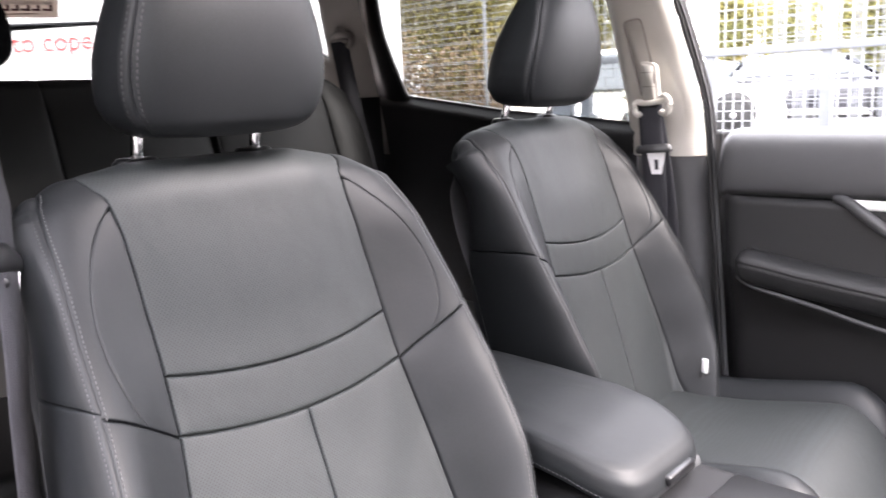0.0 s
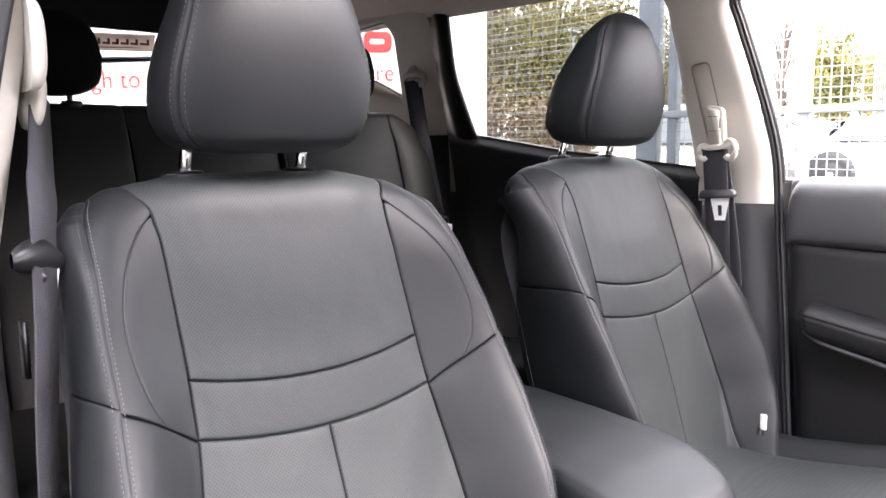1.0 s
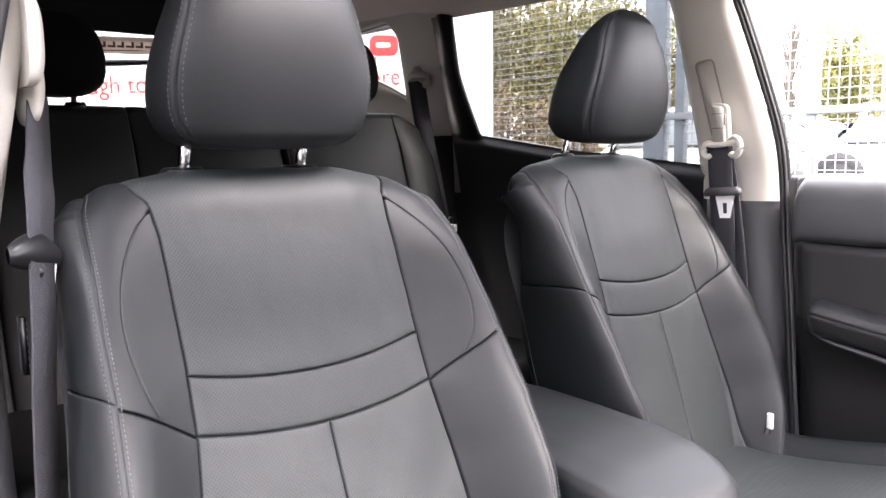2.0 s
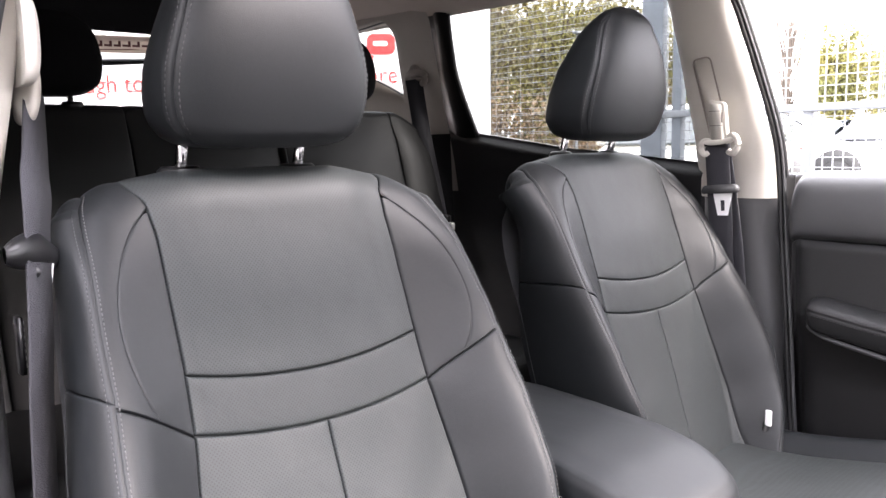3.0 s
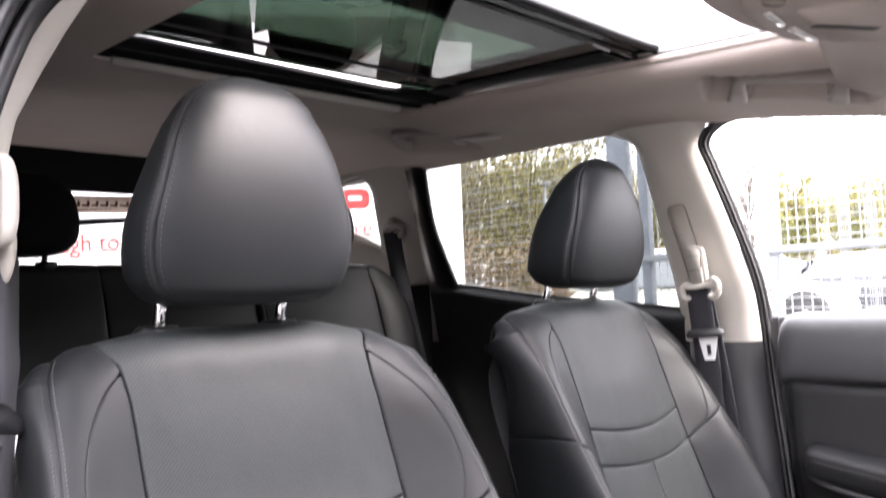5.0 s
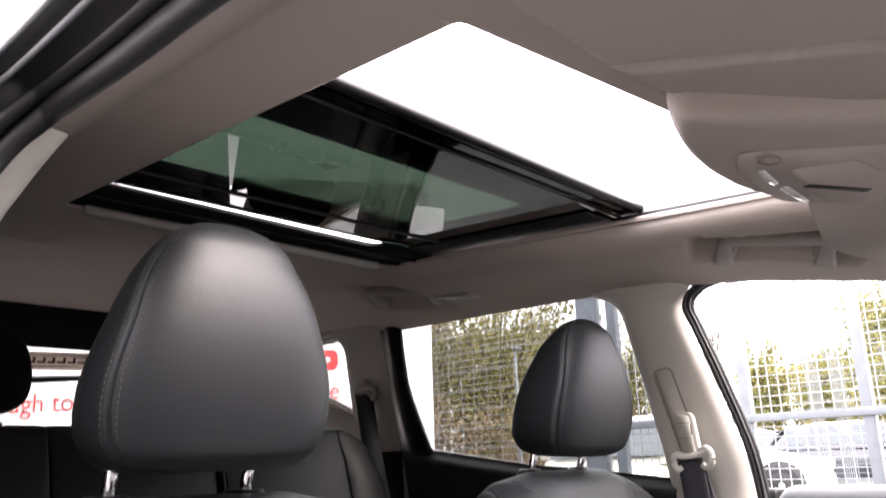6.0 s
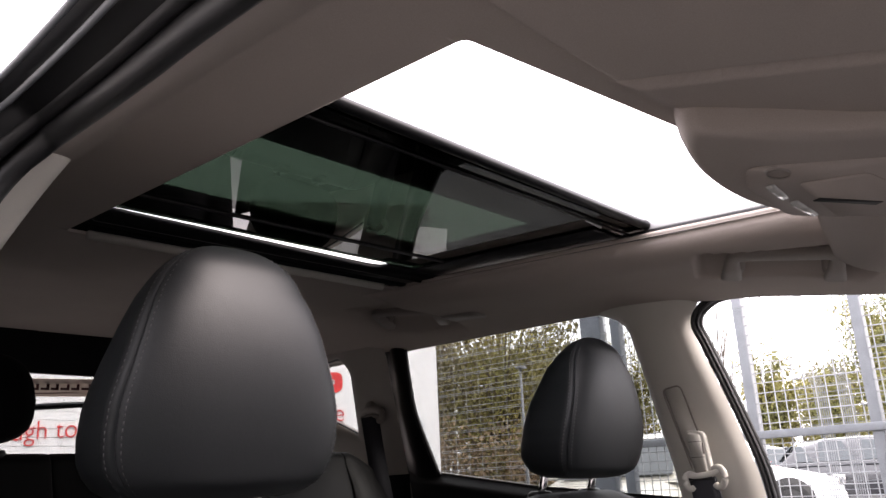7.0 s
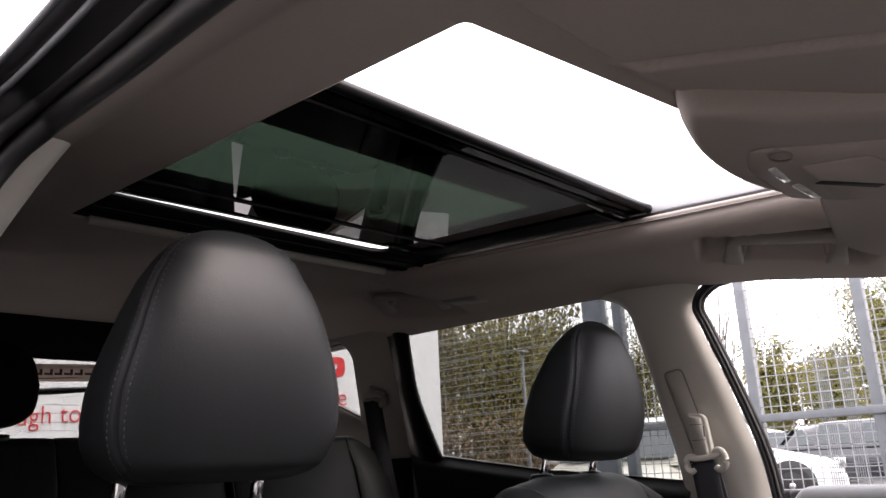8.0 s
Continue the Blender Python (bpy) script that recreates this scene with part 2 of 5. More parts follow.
def curve_seam(s):
    t = min(1, max(0, (s - 0.995) / 0.207))
    return main_seam(s) + 0.061 * max(0.0, math.sin(math.pi * (0.09 + 0.91 * t) ** 0.9)) ** 0.62


def face(x, s, dip=0.0):
    c, n = spine(s)
    e, m = half_width(s), main_seam(s)
    ax = abs(x)
    h = wing(s) * smooth(m - 0.014, e + 0.004, ax)
    h -= smooth(1.13, 1.26, s) * (0.22 * math.hypot(max(0.0, ax - 0.09), 0.02) - 0.0044 + 3.2 * max(0.0, ax - 0.15) ** 2)
    h -= 0.004 * max(0.0, (ax - e + 0.03) / 0.03) ** 2
    h += 0.006 * (1 - (x / m) ** 2) * smooth(0.7, 0.85, s) * (1 - smooth(1.1, 1.2, s)) if ax < m else 0.0
    h += 0.0016 * noise.noise(Vector((x * 14, s * 14, 3.1))) + 0.0007 * noise.noise(Vector((x * 45, s * 30, 7.7)))
    return Vector((x, 0, 0)) + c + n * (h - dip)


def groove(d):
    return 0.0036 * math.exp(-((d / 0.0010) ** 2)) + 0.0013 * math.exp(-d / 0.006)


def patch(xl, xr, zb, zt, seams, nu=34, nv=40):
    """A leather panel between two side lines x(s) and two lines s(x); seams: how deep left, right, bottom and top dip."""
    bm = bmesh.new()

    def at(u, v):
        s = lerp(zb(0), zt(0), v)
        for _ in range(3):
            x = lerp(xl(s), xr(s), u)
            s = lerp(zb(x), zt(x), v)
        x = lerp(xl(s), xr(s), u)
        w, hgt = abs(xr(s) - xl(s)), abs(zt(x) - zb(x))
        return face(x, s, max(deep * groove(q) for q, deep in zip((u * w, (1 - u) * w, v * hgt, (1 - v) * hgt), seams)))

    add_grid(bm, at, eased(nu), eased(nv))
    return bm


def front_seat(seat, tall):
    """tall: how high the head restraint is against its usual height."""
    band_top = lambda x: 1.024 + 0.018 * (x / 0.145) ** 2
    band_low = lambda x: 0.970 + 0.016 * (x / 0.145) ** 2
    wing_low = lambda x: 0.984 + 0.040 * min(1.2, max(0.0, (abs(x) - 0.146) / 0.085)) ** 0.9
    mid_l, mid_r = (lambda s: -main_seam(s)), main_seam
    back = part("backrest", backrest_shell(), PLASTIC, seat, "dark backrest shell")
    part("upper_panel", patch(mid_l, mid_r, band_top, lambda x: 1.388, (1, 1, 1, 0), 60, 70), PERFORATED, back, "perforated grey-black leather panel")
    part("lumbar_band", patch(mid_l, mid_r, band_low, band_top, (1, 1, 1, 1), 60, 24), PERFORATED, back, "perforated curved leather band")
    for a, b in ((mid_l, lambda s: 0.0), (lambda s: 0.0, mid_r)):
        part("lower_panel", patch(a, b, lambda x: 0.62, band_low, (1, 1, 0, 1), 34, 50), PERFORATED, back)
    for k in (-1, 1):
        inner, mid, outer = (lambda s: k * main_seam(s)), (lambda s: k * curve_seam(s)), (lambda s: k * half_width(s))
        part("inner_bolster", patch(inner, mid, wing_low, lambda x: 1.202, (1, 0.3, 1, 0), 20, 60), LEATHER, back)
        part("upper_bolster", patch(mid, outer, wing_low, lambda x: 1.388, (0.3, 1, 1, 0), 30, 70), LEATHER, back)
        part("lower_bolster", patch(inner, outer, lambda x: 0.62, wing_low, (1, 1, 0, 1), 40, 50), LEATHER, back)
        for name, lo, hi in (("shoulder", ARC0, 1.388), ("upper_side", 1.030, ARC0), ("lower_side", 0.62, 1.030)):
            bm = bmesh.new()

            def at(u, v, lo=lo, hi=hi, top=name == "shoulder"):
                seam = 1.024 + 0.040 * u
                s = lerp(seam if lo == 1.030 else lo, seam if hi == 1.030 else hi, v)
                q = u
                p, (c, n) = face(k * half_width(s), s), spine(s)
                r = smooth(1.10, 1.23, s)
                deep = lerp(0.066, 0.057, smooth(ARC0, 1.24, s)) if top else lerp(0.110 + wing(s), 0.066, smooth(0.98, ARC0, s))
                wide, fall = lerp(0.019, 0.027, r) * (1 - 0.3 * smooth(1.27, 1.345, s)), lerp(0.056, 0.030, smooth(1.05, ARC0, s))
                a = min(1.0, q / 0.6) * math.pi / 2
                back = max(0.0, (q - 0.6) / 0.4)
                d = min(q * 0.08, abs(s - seam))
                out = wide * math.sin(a) - lerp(0.016, 0.010, r) * back * back - groove(d)
                return p - n * (fall * (1 - math.cos(a)) + (deep - fall) * back + (0.6 * groove(q * 0.08))) + Vector((k * out, 0, 0))

            add_grid(bm, at, [0, 0.015, 0.03, 0.05, 0.08, 0.12, 0.17, 0.22, 0.28, 0.34, 0.4, 0.46, 0.52, 0.58, 0.64, 0.72, 0.8, 0.9, 1.0], eased(48))
            part(name, bm, LEATHER, back)
        # two rows of stitches along the bolster's edge, one along the curved seam
        ss = [lerp(0.64, 1.27, i / 170) for i in range(171)]
        out = lambda p: Vector((k * 0.25, -0.9, 0.3))
        part("stitching", dashes([face(k * (half_width(s) - 0.0046), s, groove(0.0046)) for s in ss], out), THREAD, back, "pale grey stitching")
        side = []
        for s in ss:
            p, (c, n) = face(k * half_width(s), s), spine(s)
            side.append(p - n * 0.0012 + Vector((k * 0.0046, 0, 0)))
        part("stitching", dashes(side, lambda p: Vector((k, -0.4, 0.1))), THREAD, back, "pale grey stitching")
    # head restraint: a wedge with rounded corners on two chrome posts
    head = part("headrest", head_panel(HEAD_SEAM, math.pi - HEAD_SEAM), LEATHER, seat, "black leather head restraint")
    part("headrest_side", head_panel(math.pi - HEAD_SEAM, 2 * math.pi + HEAD_SEAM), LEATHER, head)
    for a in (HEAD_SEAM + 0.17, HEAD_SEAM - 0.16, math.pi - HEAD_SEAM - 0.17, math.pi - HEAD_SEAM + 0.16):
        part("stitching", dashes([head_point(a, lerp(1.272, 1.499, i / 120)) for i in range(121)], lambda p: Vector((p.x, p.y + 0.055, 0.02)), 0.0062, 0.0036, 0.0006), THREAD_DIM, head, "grey stitching")
    for ob in (head, *head.children):
        for v in ob.data.vertices:
            v.co.z = 1.264 + (v.co.z - 1.264) * tall
    for x in (-0.082, 0.068):
        part("post", tube([(x, 0.002, 1.22), (x, -0.004, 1.25), (x, -0.018, 1.30)], 0.0068, 14), CHROME, head, "chrome post")
        bm = bmesh.new()
        add_grid(bm, lambda u, v: Vector((x + table(v, (0, 0.15, 0.7, 1), (0.027, 0.026, 0.021, 0.0)) * math.cos(u * 2 * math.pi), 0.0 + table(v, (0, 0.15, 0.7, 1), (0.019, 0.018, 0.014, 0.0)) * math.sin(u * 2 * math.pi), table(v, (0, 0.15, 0.7, 1), (1.222, 1.240, 1.2445, 1.2445)))), even(24)[:-1], (0, 0.15, 0.4, 0.7, 1), True)
        part("post_guide", bm, BLACK_PLASTIC, head, "black plastic guide")
    # cushion
    cush = part("cushion", cushion(-0.165, 0.165, 0.0), PERFORATED, seat, "perforated leather cushion")
    for k in (-1, 1):
        part("cushion_bolster", cushion(k * 0.165, k * 0.265, 0.03), LEATHER, cush)
    part("seat_base", box((-0.23, -0.50, 0.36), (0.23, -0.10, 0.58), 0.03), PLASTIC, seat)
    return seat


def backrest_shell():
    bm = bmesh.new()

    def at(u, v):
        s = lerp(0.62, 1.33, v)
        c, n = spine(s)
        e = half_width(s) + 0.008 - 0.03 * smooth(1.12, 1.24, s)
        deep = lerp(0.10, 0.030, smooth(1.17, 1.24, s))
        x = lerp(-e, e, u)
        return Vector((x, 0, 0)) + c - n * (deep + 0.02 * (1 - (2 * u - 1) ** 4))

    add_grid(bm, at, even(16), even(30))
    return bm


HEAD_SEAM = 0.36
HEAD_Z = (1.264, 1.266, 1.270, 1.277, 1.288, 1.302, 1.320, 1.345, 1.367, 1.400, 1.425, 1.450, 1.476, 1.488, 1.496, 1.502, 1.505, 1.506)
HEAD_W = (0.050, 0.084, 0.098, 0.109, 0.1185, 0.1240, 0.1265, 0.1255, 0.1205, 0.1105, 0.103, 0.0925, 0.0765, 0.0645, 0.052, 0.037, 0.024, 0.008)


def head_point(a, z):
    """A point of the head restraint at height z; a goes round it, with the front at a quarter turn."""
    w = table(z, HEAD_Z, HEAD_W)
    front = -0.106 + 0.022 * max(0.0, (1.385 - z) / 0.121) ** 2 + 0.016 * max(0.0, (1.282 - z) / 0.018) ** 2 + 0.026 * max(0.0, (z - 1.385) / 0.121) ** 2 + 0.010 * max(0.0, (z - 1.478) / 0.028) ** 2
    rear = table(z, (1.264, 1.275, 1.30, 1.39, 1.45, 1.495, 1.506), (-0.01, 0.022, 0.034, 0.020, -0.008, -0.050, -0.066))
    mid = front + min(0.036, 0.5 * (rear - front))
    gap = min(abs(math.sin((a - HEAD_SEAM) / 2)), abs(math.sin((a - math.pi + HEAD_SEAM) / 2))) * 2
    k = 1 - 0.020 * math.exp(-((gap / 0.035) ** 2)) - 0.012 * math.exp(-gap / 0.12)
    c, q = math.cos(a), math.sin(a)
    n = 2 / 2.8 if q > 0 else 2 / lerp(4.2, 3.0, smooth(1.34, 1.48, z))
    x = (w + (0.004 * (1 - abs(c)) if q < 0 else 0.0)) * math.copysign(abs(c) ** n, c)
    y = mid - (mid - front) * abs(q) ** n if q > 0 else mid + (rear - mid) * abs(q) ** n
    return Vector((x * k, mid + (y - mid) * k, z))


def head_panel(a0, a1):
    """The leather of the head restraint between two seams."""
    bm = bmesh.new()
    zs = [1.385 - 0.121 * math.cos(math.pi * i / 60) for i in range(61)]
    rows = add_grid(bm, lambda u, v: head_point(lerp(a0, a1, u), v), eased(60, 0.85), zs)
    bm.faces.new(rows[0]), bm.faces.new(rows[-1])
    return bm


def cushion(x0, x1, rise):
    bm = bmesh.new()

    def at(u, v):
        x, y = lerp(x0, x1, u), lerp(-0.66, -0.16, v)
        z = 0.705 + 0.05 * smooth(-0.3, -0.62, y) - 0.10 * max(0, (-0.55 - y) / 0.11) ** 2
        z += rise * math.sin(math.pi * min(1, (abs(x) - 0.165) / 0.1) ** 0.8) if rise else 0.006
        z -= 0.07 * max(0, (abs(x) - 0.235) / 0.03) ** 2
        d = min(u, 1 - u) * abs(x1 - x0)
        return Vector((x, y, z - groove(d) + 0.002 * noise.noise(Vector((x * 9, y * 9, 1)))))

    rows = add_grid(bm, at, eased(24), eased(30))
    low = [[bm.verts.new((v.co.x, v.co.y, 0.56)) for v in (r[0], r[-1])] for r in (rows[0], rows[-1])]
    for a, b in ((rows[0], low[0]), (rows[-1], low[1])):
        bm.faces.new([*a, b[1], b[0]])
    for i in (0, -1):
        bm.faces.new([r[i] for r in rows] + [low[1][i], low[0][i]])
    return bm


def widen(seat, side):
    """The bolster beside the console stands out a little further."""
    todo = list(seat.children)
    while todo:
        ob = todo.pop()
        todo += list(ob.children)
        if ob.name.split(".")[0] in ("headrest", "headrest_side", "post", "post_guide", "cushion", "cushion_bolster", "seat_base") or ob.parent.name.startswith("headrest"):
            continue
        for v in ob.data.vertices:
            v.co.x += side * 0.014 * smooth(0.12, 0.20, side * v.co.x) * smooth(0.92, 1.08, v.co.z)


driver = thing("car_seat", "black leather driver seat with pale stitching, perforated centre", "car seat", "front car seats")
front_seat(driver, 1.035)
widen(driver, 1)
driver.location = (-0.368, 0, 0)
passenger = thing("car_seat", "black leather passenger seat with pale stitching, beside the armrest", "car seat", "front car seats")
front_seat(passenger, 0.965)
widen(passenger, -1)
passenger.matrix_basis = Matrix.Translation((0.371, 0.086, 1.207)) @ Matrix.Rotation(0.066, 4, "Z") @ Matrix.Rotation(0.045, 4, "X") @ Matrix.Translation((0, 0, -1.2))

# ---- the car's cabin ----


def roof(y):
    return 1.635 + 0.07 * y - 0.10 * max(0.0, -0.45 - y) ** 1.3


def window_top(y):
    return table(y, (-0.9, -0.39, -0.19, -0.07, 0.2, 0.75, 1.2), (1.38, 1.53, 1.566, 1.58, 1.597, 1.607, 1.61))


def pocket(x, y, cx, cy, ax, ay, deep):
    """The hollow in the headliner above a grab handle."""
    d, e = (x - cx) * ax + (y - cy) * ay, (x - cx) * -ay + (y - cy) * ax
    return deep * smooth(0.132, 0.112, abs(d)) * (smooth(0.098, 0.070, -e) if e < 0 else smooth(0.070, 0.030, e))


def roll_drop(x, y):
    """The rounded roll along the passenger side of the sunroof opening."""
    t = min(1.0, max(0.0, (x - 0.297) / 0.060))
    return 0.037 * math.sqrt(1 - (1 - t) ** 2) * (1 - smooth(0.42, 0.62, x)) * smooth(-0.60, -0.47, y) * smooth(0.56, 0.44, y)


def soft_ramp(d, r):
    return (d + math.hypot(d, r) - r) / 2


def liner(x, y):
    """The headliner's height."""
    off = (x + 0.224) * 0.9215 + (y + 0.458) * 0.388  # beside the driver's sun visor the middle section sinks
    dip = 0.013 * smooth(0.001, 0.007, off) * smooth(-0.447, -0.478, y) * (1 - smooth(0.28, 0.42, x))
    if x < 0:
        return roof(y) - dip + 0.12 * soft_ramp(-x - 0.380, 0.010) - 0.85 * soft_ramp(-x - 0.469, 0.004)
    return pocket(x, y, 0.466, -0.297, 0.417, -0.909, 0.052) + pocket(x, y, 0.500, 0.610, 0.19, -0.98, 0.022) - dip + lerp(roof(y), window_top(y) + 0.004, smooth(0.40, 0.66, x) ** 1.15) - roll_drop(x, y)


OPEN = (-0.366, 0.295, -0.428, 0.438)  # the sunroof's opening in the headliner
bm = bmesh.new()
XS = [-0.566, -0.56, -0.55, -0.54, -0.53, -0.51, -0.49, -0.48, -0.476, -0.473, -0.471, -0.469, -0.467, -0.465, -0.462, -0.458, -0.45, -0.43, -0.41, -0.38, OPEN[0]]
XR = [OPEN[1], 0.297, 0.298, 0.2995, 0.302, 0.305, 0.309, 0.314, 0.320, 0.327, 0.335, 0.343, 0.351, 0.36] + [0.363 + 0.0025 * i for i in range(34)] + [0.449 + 0.004 * i for i in range(31)] + [0.58, 0.59, 0.605, 0.622, 0.632, 0.640]


def add_sheet(bm, xs, ys, fn):
    rows = [[bm.verts.new((x, y, fn(x, y))) for x in xs] for y in ys]
    for a, b in zip(rows, rows[1:]):
        for i in range(len(xs) - 1):
            bm.faces.new((a[i], a[i + 1], b[i + 1], b[i]))


# the edge of the opening is rolled upwards; its corners are rounded
def rim(bm, n=6, r=0.010):
    x0, x1, y0, y1 = OPEN
    loop = rounded([(x0, y0, 0), (x1, y0, 0), (x1, y1, 0), (x0, y1, 0)], r, n)
    rows = []
    for out, up in ((0.0, 0.0), (-0.002, 0.002), (-0.002, 0.005), (0.001, 0.008), (0.006, 0.010)):
        ring = []
        for p in loop:
            c = Vector(((x0 + x1) / 2, (y0 + y1) / 2, 0))
            d = (p - c).normalized()
            q = p + d * out
            ring.append(bm.verts.new((q.x, q.y, liner(q.x, q.y) + up)))
        rows.append(ring)
    for a, b in zip(rows, rows[1:]):
        for i in range(len(a)):
            bm.faces.new((a[i], a[(i + 1) % len(a)], b[(i + 1) % len(a)], b[i]))
    # fillets that close the square corners of the sheet
    k = n + 1
    for i, c in enumerate(((x0, y0), (x1, y0), (x1, y1), (x0, y1))):
        v = bm.verts.new((*c, liner(*c)))
        for j in range(i * k, i * k + n):
            bm.faces.new((v, rows[0][j + 1], rows[0][j]))


YS = [lerp(-0.80, OPEN[2], i / 92) for i in range(93)]
YM = [OPEN[2] + (OPEN[3] - OPEN[2]) * i / 260 for i in range(261)]
YB = [OPEN[3] + 0.008 * i for i in range(0, 40)] + [OPEN[3] + 0.32 + 0.03 * i for i in range(0, 31)]
XM = [OPEN[0] + (OPEN[1] - OPEN[0]) * i / 165 for i in range(166)]
ALLX = XS + XM[1:-1] + XR
add_sheet(bm, ALLX, YS, liner)
add_sheet(bm, ALLX, YB, liner)
add_sheet(bm, XS, YM, liner)
add_sheet(bm, XR, YM, liner)
rim(bm)
# the front edge of the opening runs slightly askew
for v in bm.verts:
    v.co.y -= 0.085 * (v.co.x + 0.13) * smooth(0.3, 0.0, abs(v.co.y - OPEN[2])) * (1 if abs(v.co.x) < 0.45 else max(0.0, 1 - (abs(v.co.x) - 0.45) / 0.12))
bmesh.ops.remove_doubles(bm, verts=bm.verts, dist=1e-5)
tagged(part("ceiling", bm, LINER), "beige-grey fabric headliner with a rounded sunroof opening", "headliner", kind="structure")

# outer roof skin, closing the cabin above the headliner
bm = bmesh.new()
SX0, SX1, SY0, SY1 = -0.43, 0.43, -0.50, 0.53
skin = lambda x, y: roof(y) + 0.055 - 2.2 * max(0, -x - 0.53) ** 1.3 - 0.09 * max(0, x - 0.45) ** 1.2
cols = [-0.60, -0.58, -0.56, -0.53, -0.5, SX0, -0.2, 0.0, 0.2, SX1, 0.5, 0.53, 0.57, 0.6, 0.63, 0.66]
add_sheet(bm, cols, [-0.85, -0.7, -0.6, SY0], skin)
add_sheet(bm, cols, [SY1, 0.7, 0.9, 1.2, 1.5, 1.72], skin)
add_sheet(bm, [c for c in cols if c <= SX0], [SY0, -0.2, 0.0, 0.3, SY1], skin)
add_sheet(bm, [c for c in cols if c >= SX1], [SY0, -0.2, 0.0, 0.3, SY1], skin)
tagged(part("roof_panel", bm, BLACK_PLASTIC), "dark outer roof skin of the car", "car roof", kind="structure")

# sunroof: open in front, the glass slid back
sun_roof = thing("sunroof", "open panoramic sunroof, green tinted glass in a black frame slid back", "sunroof")


def askew(x, y):
    """The pane's front edge runs slightly askew."""
    return 0.045 * (x + 0.42) * smooth(0.2, -0.19, y)


def sheet_piece(x0, x1, y0, y1, lift, thick, r=0.02, bevel=0.003):
    loop = rounded([(x0, y0, 0), (x1, y0, 0), (x1, y1, 0), (x0, y1, 0)], r, 5)
    for p in loop:
        p.y += askew(p.x, p.y)
    return slab([Vector((p.x, p.y, roof(p.y) + lift)) for p in loop], (0, 0, thick), bevel)


GX0, GX1, GY0, GY1 = -0.415, 0.338, -0.190, 0.312
HX0, HX1, HY0, HY1 = -0.40, 0.186, -0.060, 0.204
part("glass_pane", sheet_piece(GX0, GX1, GY0, GY1, 0.0172, 0.004, 0.004, 0), TINTED, sun_roof, "green tinted glass", smooth=False)
frame_ob = part("glass_frame", sheet_piece(GX0, GX1, GY0, HY0, 0.0222, 0.012, 0.004), FRIT, sun_roof, "black printed glass border")
part("glass_border", sheet_piece(GX0, GX1, HY1, GY1, 0.0222, 0.012, 0.004), FRIT, frame_ob)
part("glass_border", sheet_piece(HX1, GX1, HY0, HY1, 0.0225, 0.0114, 0.003), FRIT, frame_ob)
bm = bmesh.new()
add_tube(bm, [(x, GY0 + askew(x, GY0) - 0.0075 + 0.03 * max(0, (x - 0.30) / 0.05) ** 2, roof(GY0) + 0.026 - 0.006 * max(0, (x - 0.29) / 0.06) ** 2) for x in [lerp(GX0, GX1 + 0.012, i / 60) for i in range(61)]], 0.0078, 14)
part("front_seal", bm, SEAL, sun_roof, "rounded black rubber seal")
# matt strip added below the pane to damp its reflection of the headliner
part("side_seal", sheet_piece(0.235, GX1, GY0 + 0.05, GY1, 0.0125, 0.004, 0.003, 0.001), RUBBER, sun_roof, "matt black strip masking a reflection in the pane")
part("inner_seal", tube([(x, GY0 + askew(x, GY0) + 0.024, roof(GY0) + 0.0175) for x in (-0.40, 0.30)], 0.0022, 8), SEAL, sun_roof)
part("guide_clip", tube([(0.180, -0.1365, 1.6385), (0.228, -0.1295, 1.639)], 0.0018, 8), STEEL, sun_roof, "small bright metal clip")
part("rear_seal", tube([(-0.41, 0.225, roof(0.225) + 0.0165), (0.30, 0.225, roof(0.225) + 0.0165)], 0.003, 8), RUBBER, sun_roof)
# tinted sheet added over the rear gap to dim the sky behind it
part("rear_glass", sheet_piece(-0.41, 0.33, 0.318, 0.362, 0.036, 0.003, 0.004, 0), TINTED, sun_roof, "green tinted glass", smooth=False)
# side rails and rear tray of the sunroof frame
rail = part("guide_rail", box((0.352, -0.46, 1.642), (0.42, 0.44, 1.662), 0.004, Matrix.Rotation(0.07, 4, "X")), BLACK_PLASTIC, sun_roof)
part("guide_channel", box((0.303, -0.50, 1.630), (0.309, -0.12, 1.652), 0.0015, Matrix.Rotation(0.07, 4, "X")), ALU, rail, "pale aluminium guide channel")
part("channel_gap", box((0.299, -0.50, 1.618), (0.303, -0.12, 1.629), 0.001, Matrix.Rotation(0.07, 4, "X")), RUBBER, rail)
tray = part("rear_tray", slab([Vector((x, y, roof(y) + 0.006)) for x, y in ((-0.37, 0.3138), (-0.34, 0.3146), (0.10, 0.3345), (0.15, 0.3360), (0.172, 0.330), (0.176, 0.31), (0.42, 0.31), (0.42, 0.62), (-0.37, 0.62))], (0, 0, 0.012), 0.001), FRIT, sun_roof)
part("tray_lip", sheet_piece(-0.36, 0.36, 0.345, 0.355, 0.002, 0.006, 0.003), FRIT, tray)
part("blind_bar", sheet_piece(-0.35, 0.33, 0.392, 0.412, 0.002, 0.006, 0.003), CLOTH_BLACK, tray)
bm = bmesh.new()
add_tube(bm, [(x, OPEN[3] - 0.006, roof(OPEN[3]) + 0.001) for x in (-0.335, -0.1, 0.262)], 0.0085, 12)
tagged(part("trim", bm, BEIGE), "pale beige edging along the sunroof opening", "edging", kind="structure")

# ---- far side of the car ----


def side_x(z):
    return 0.71 - 0.22 * (z - 1.2) if z > 1.2 else 0.71


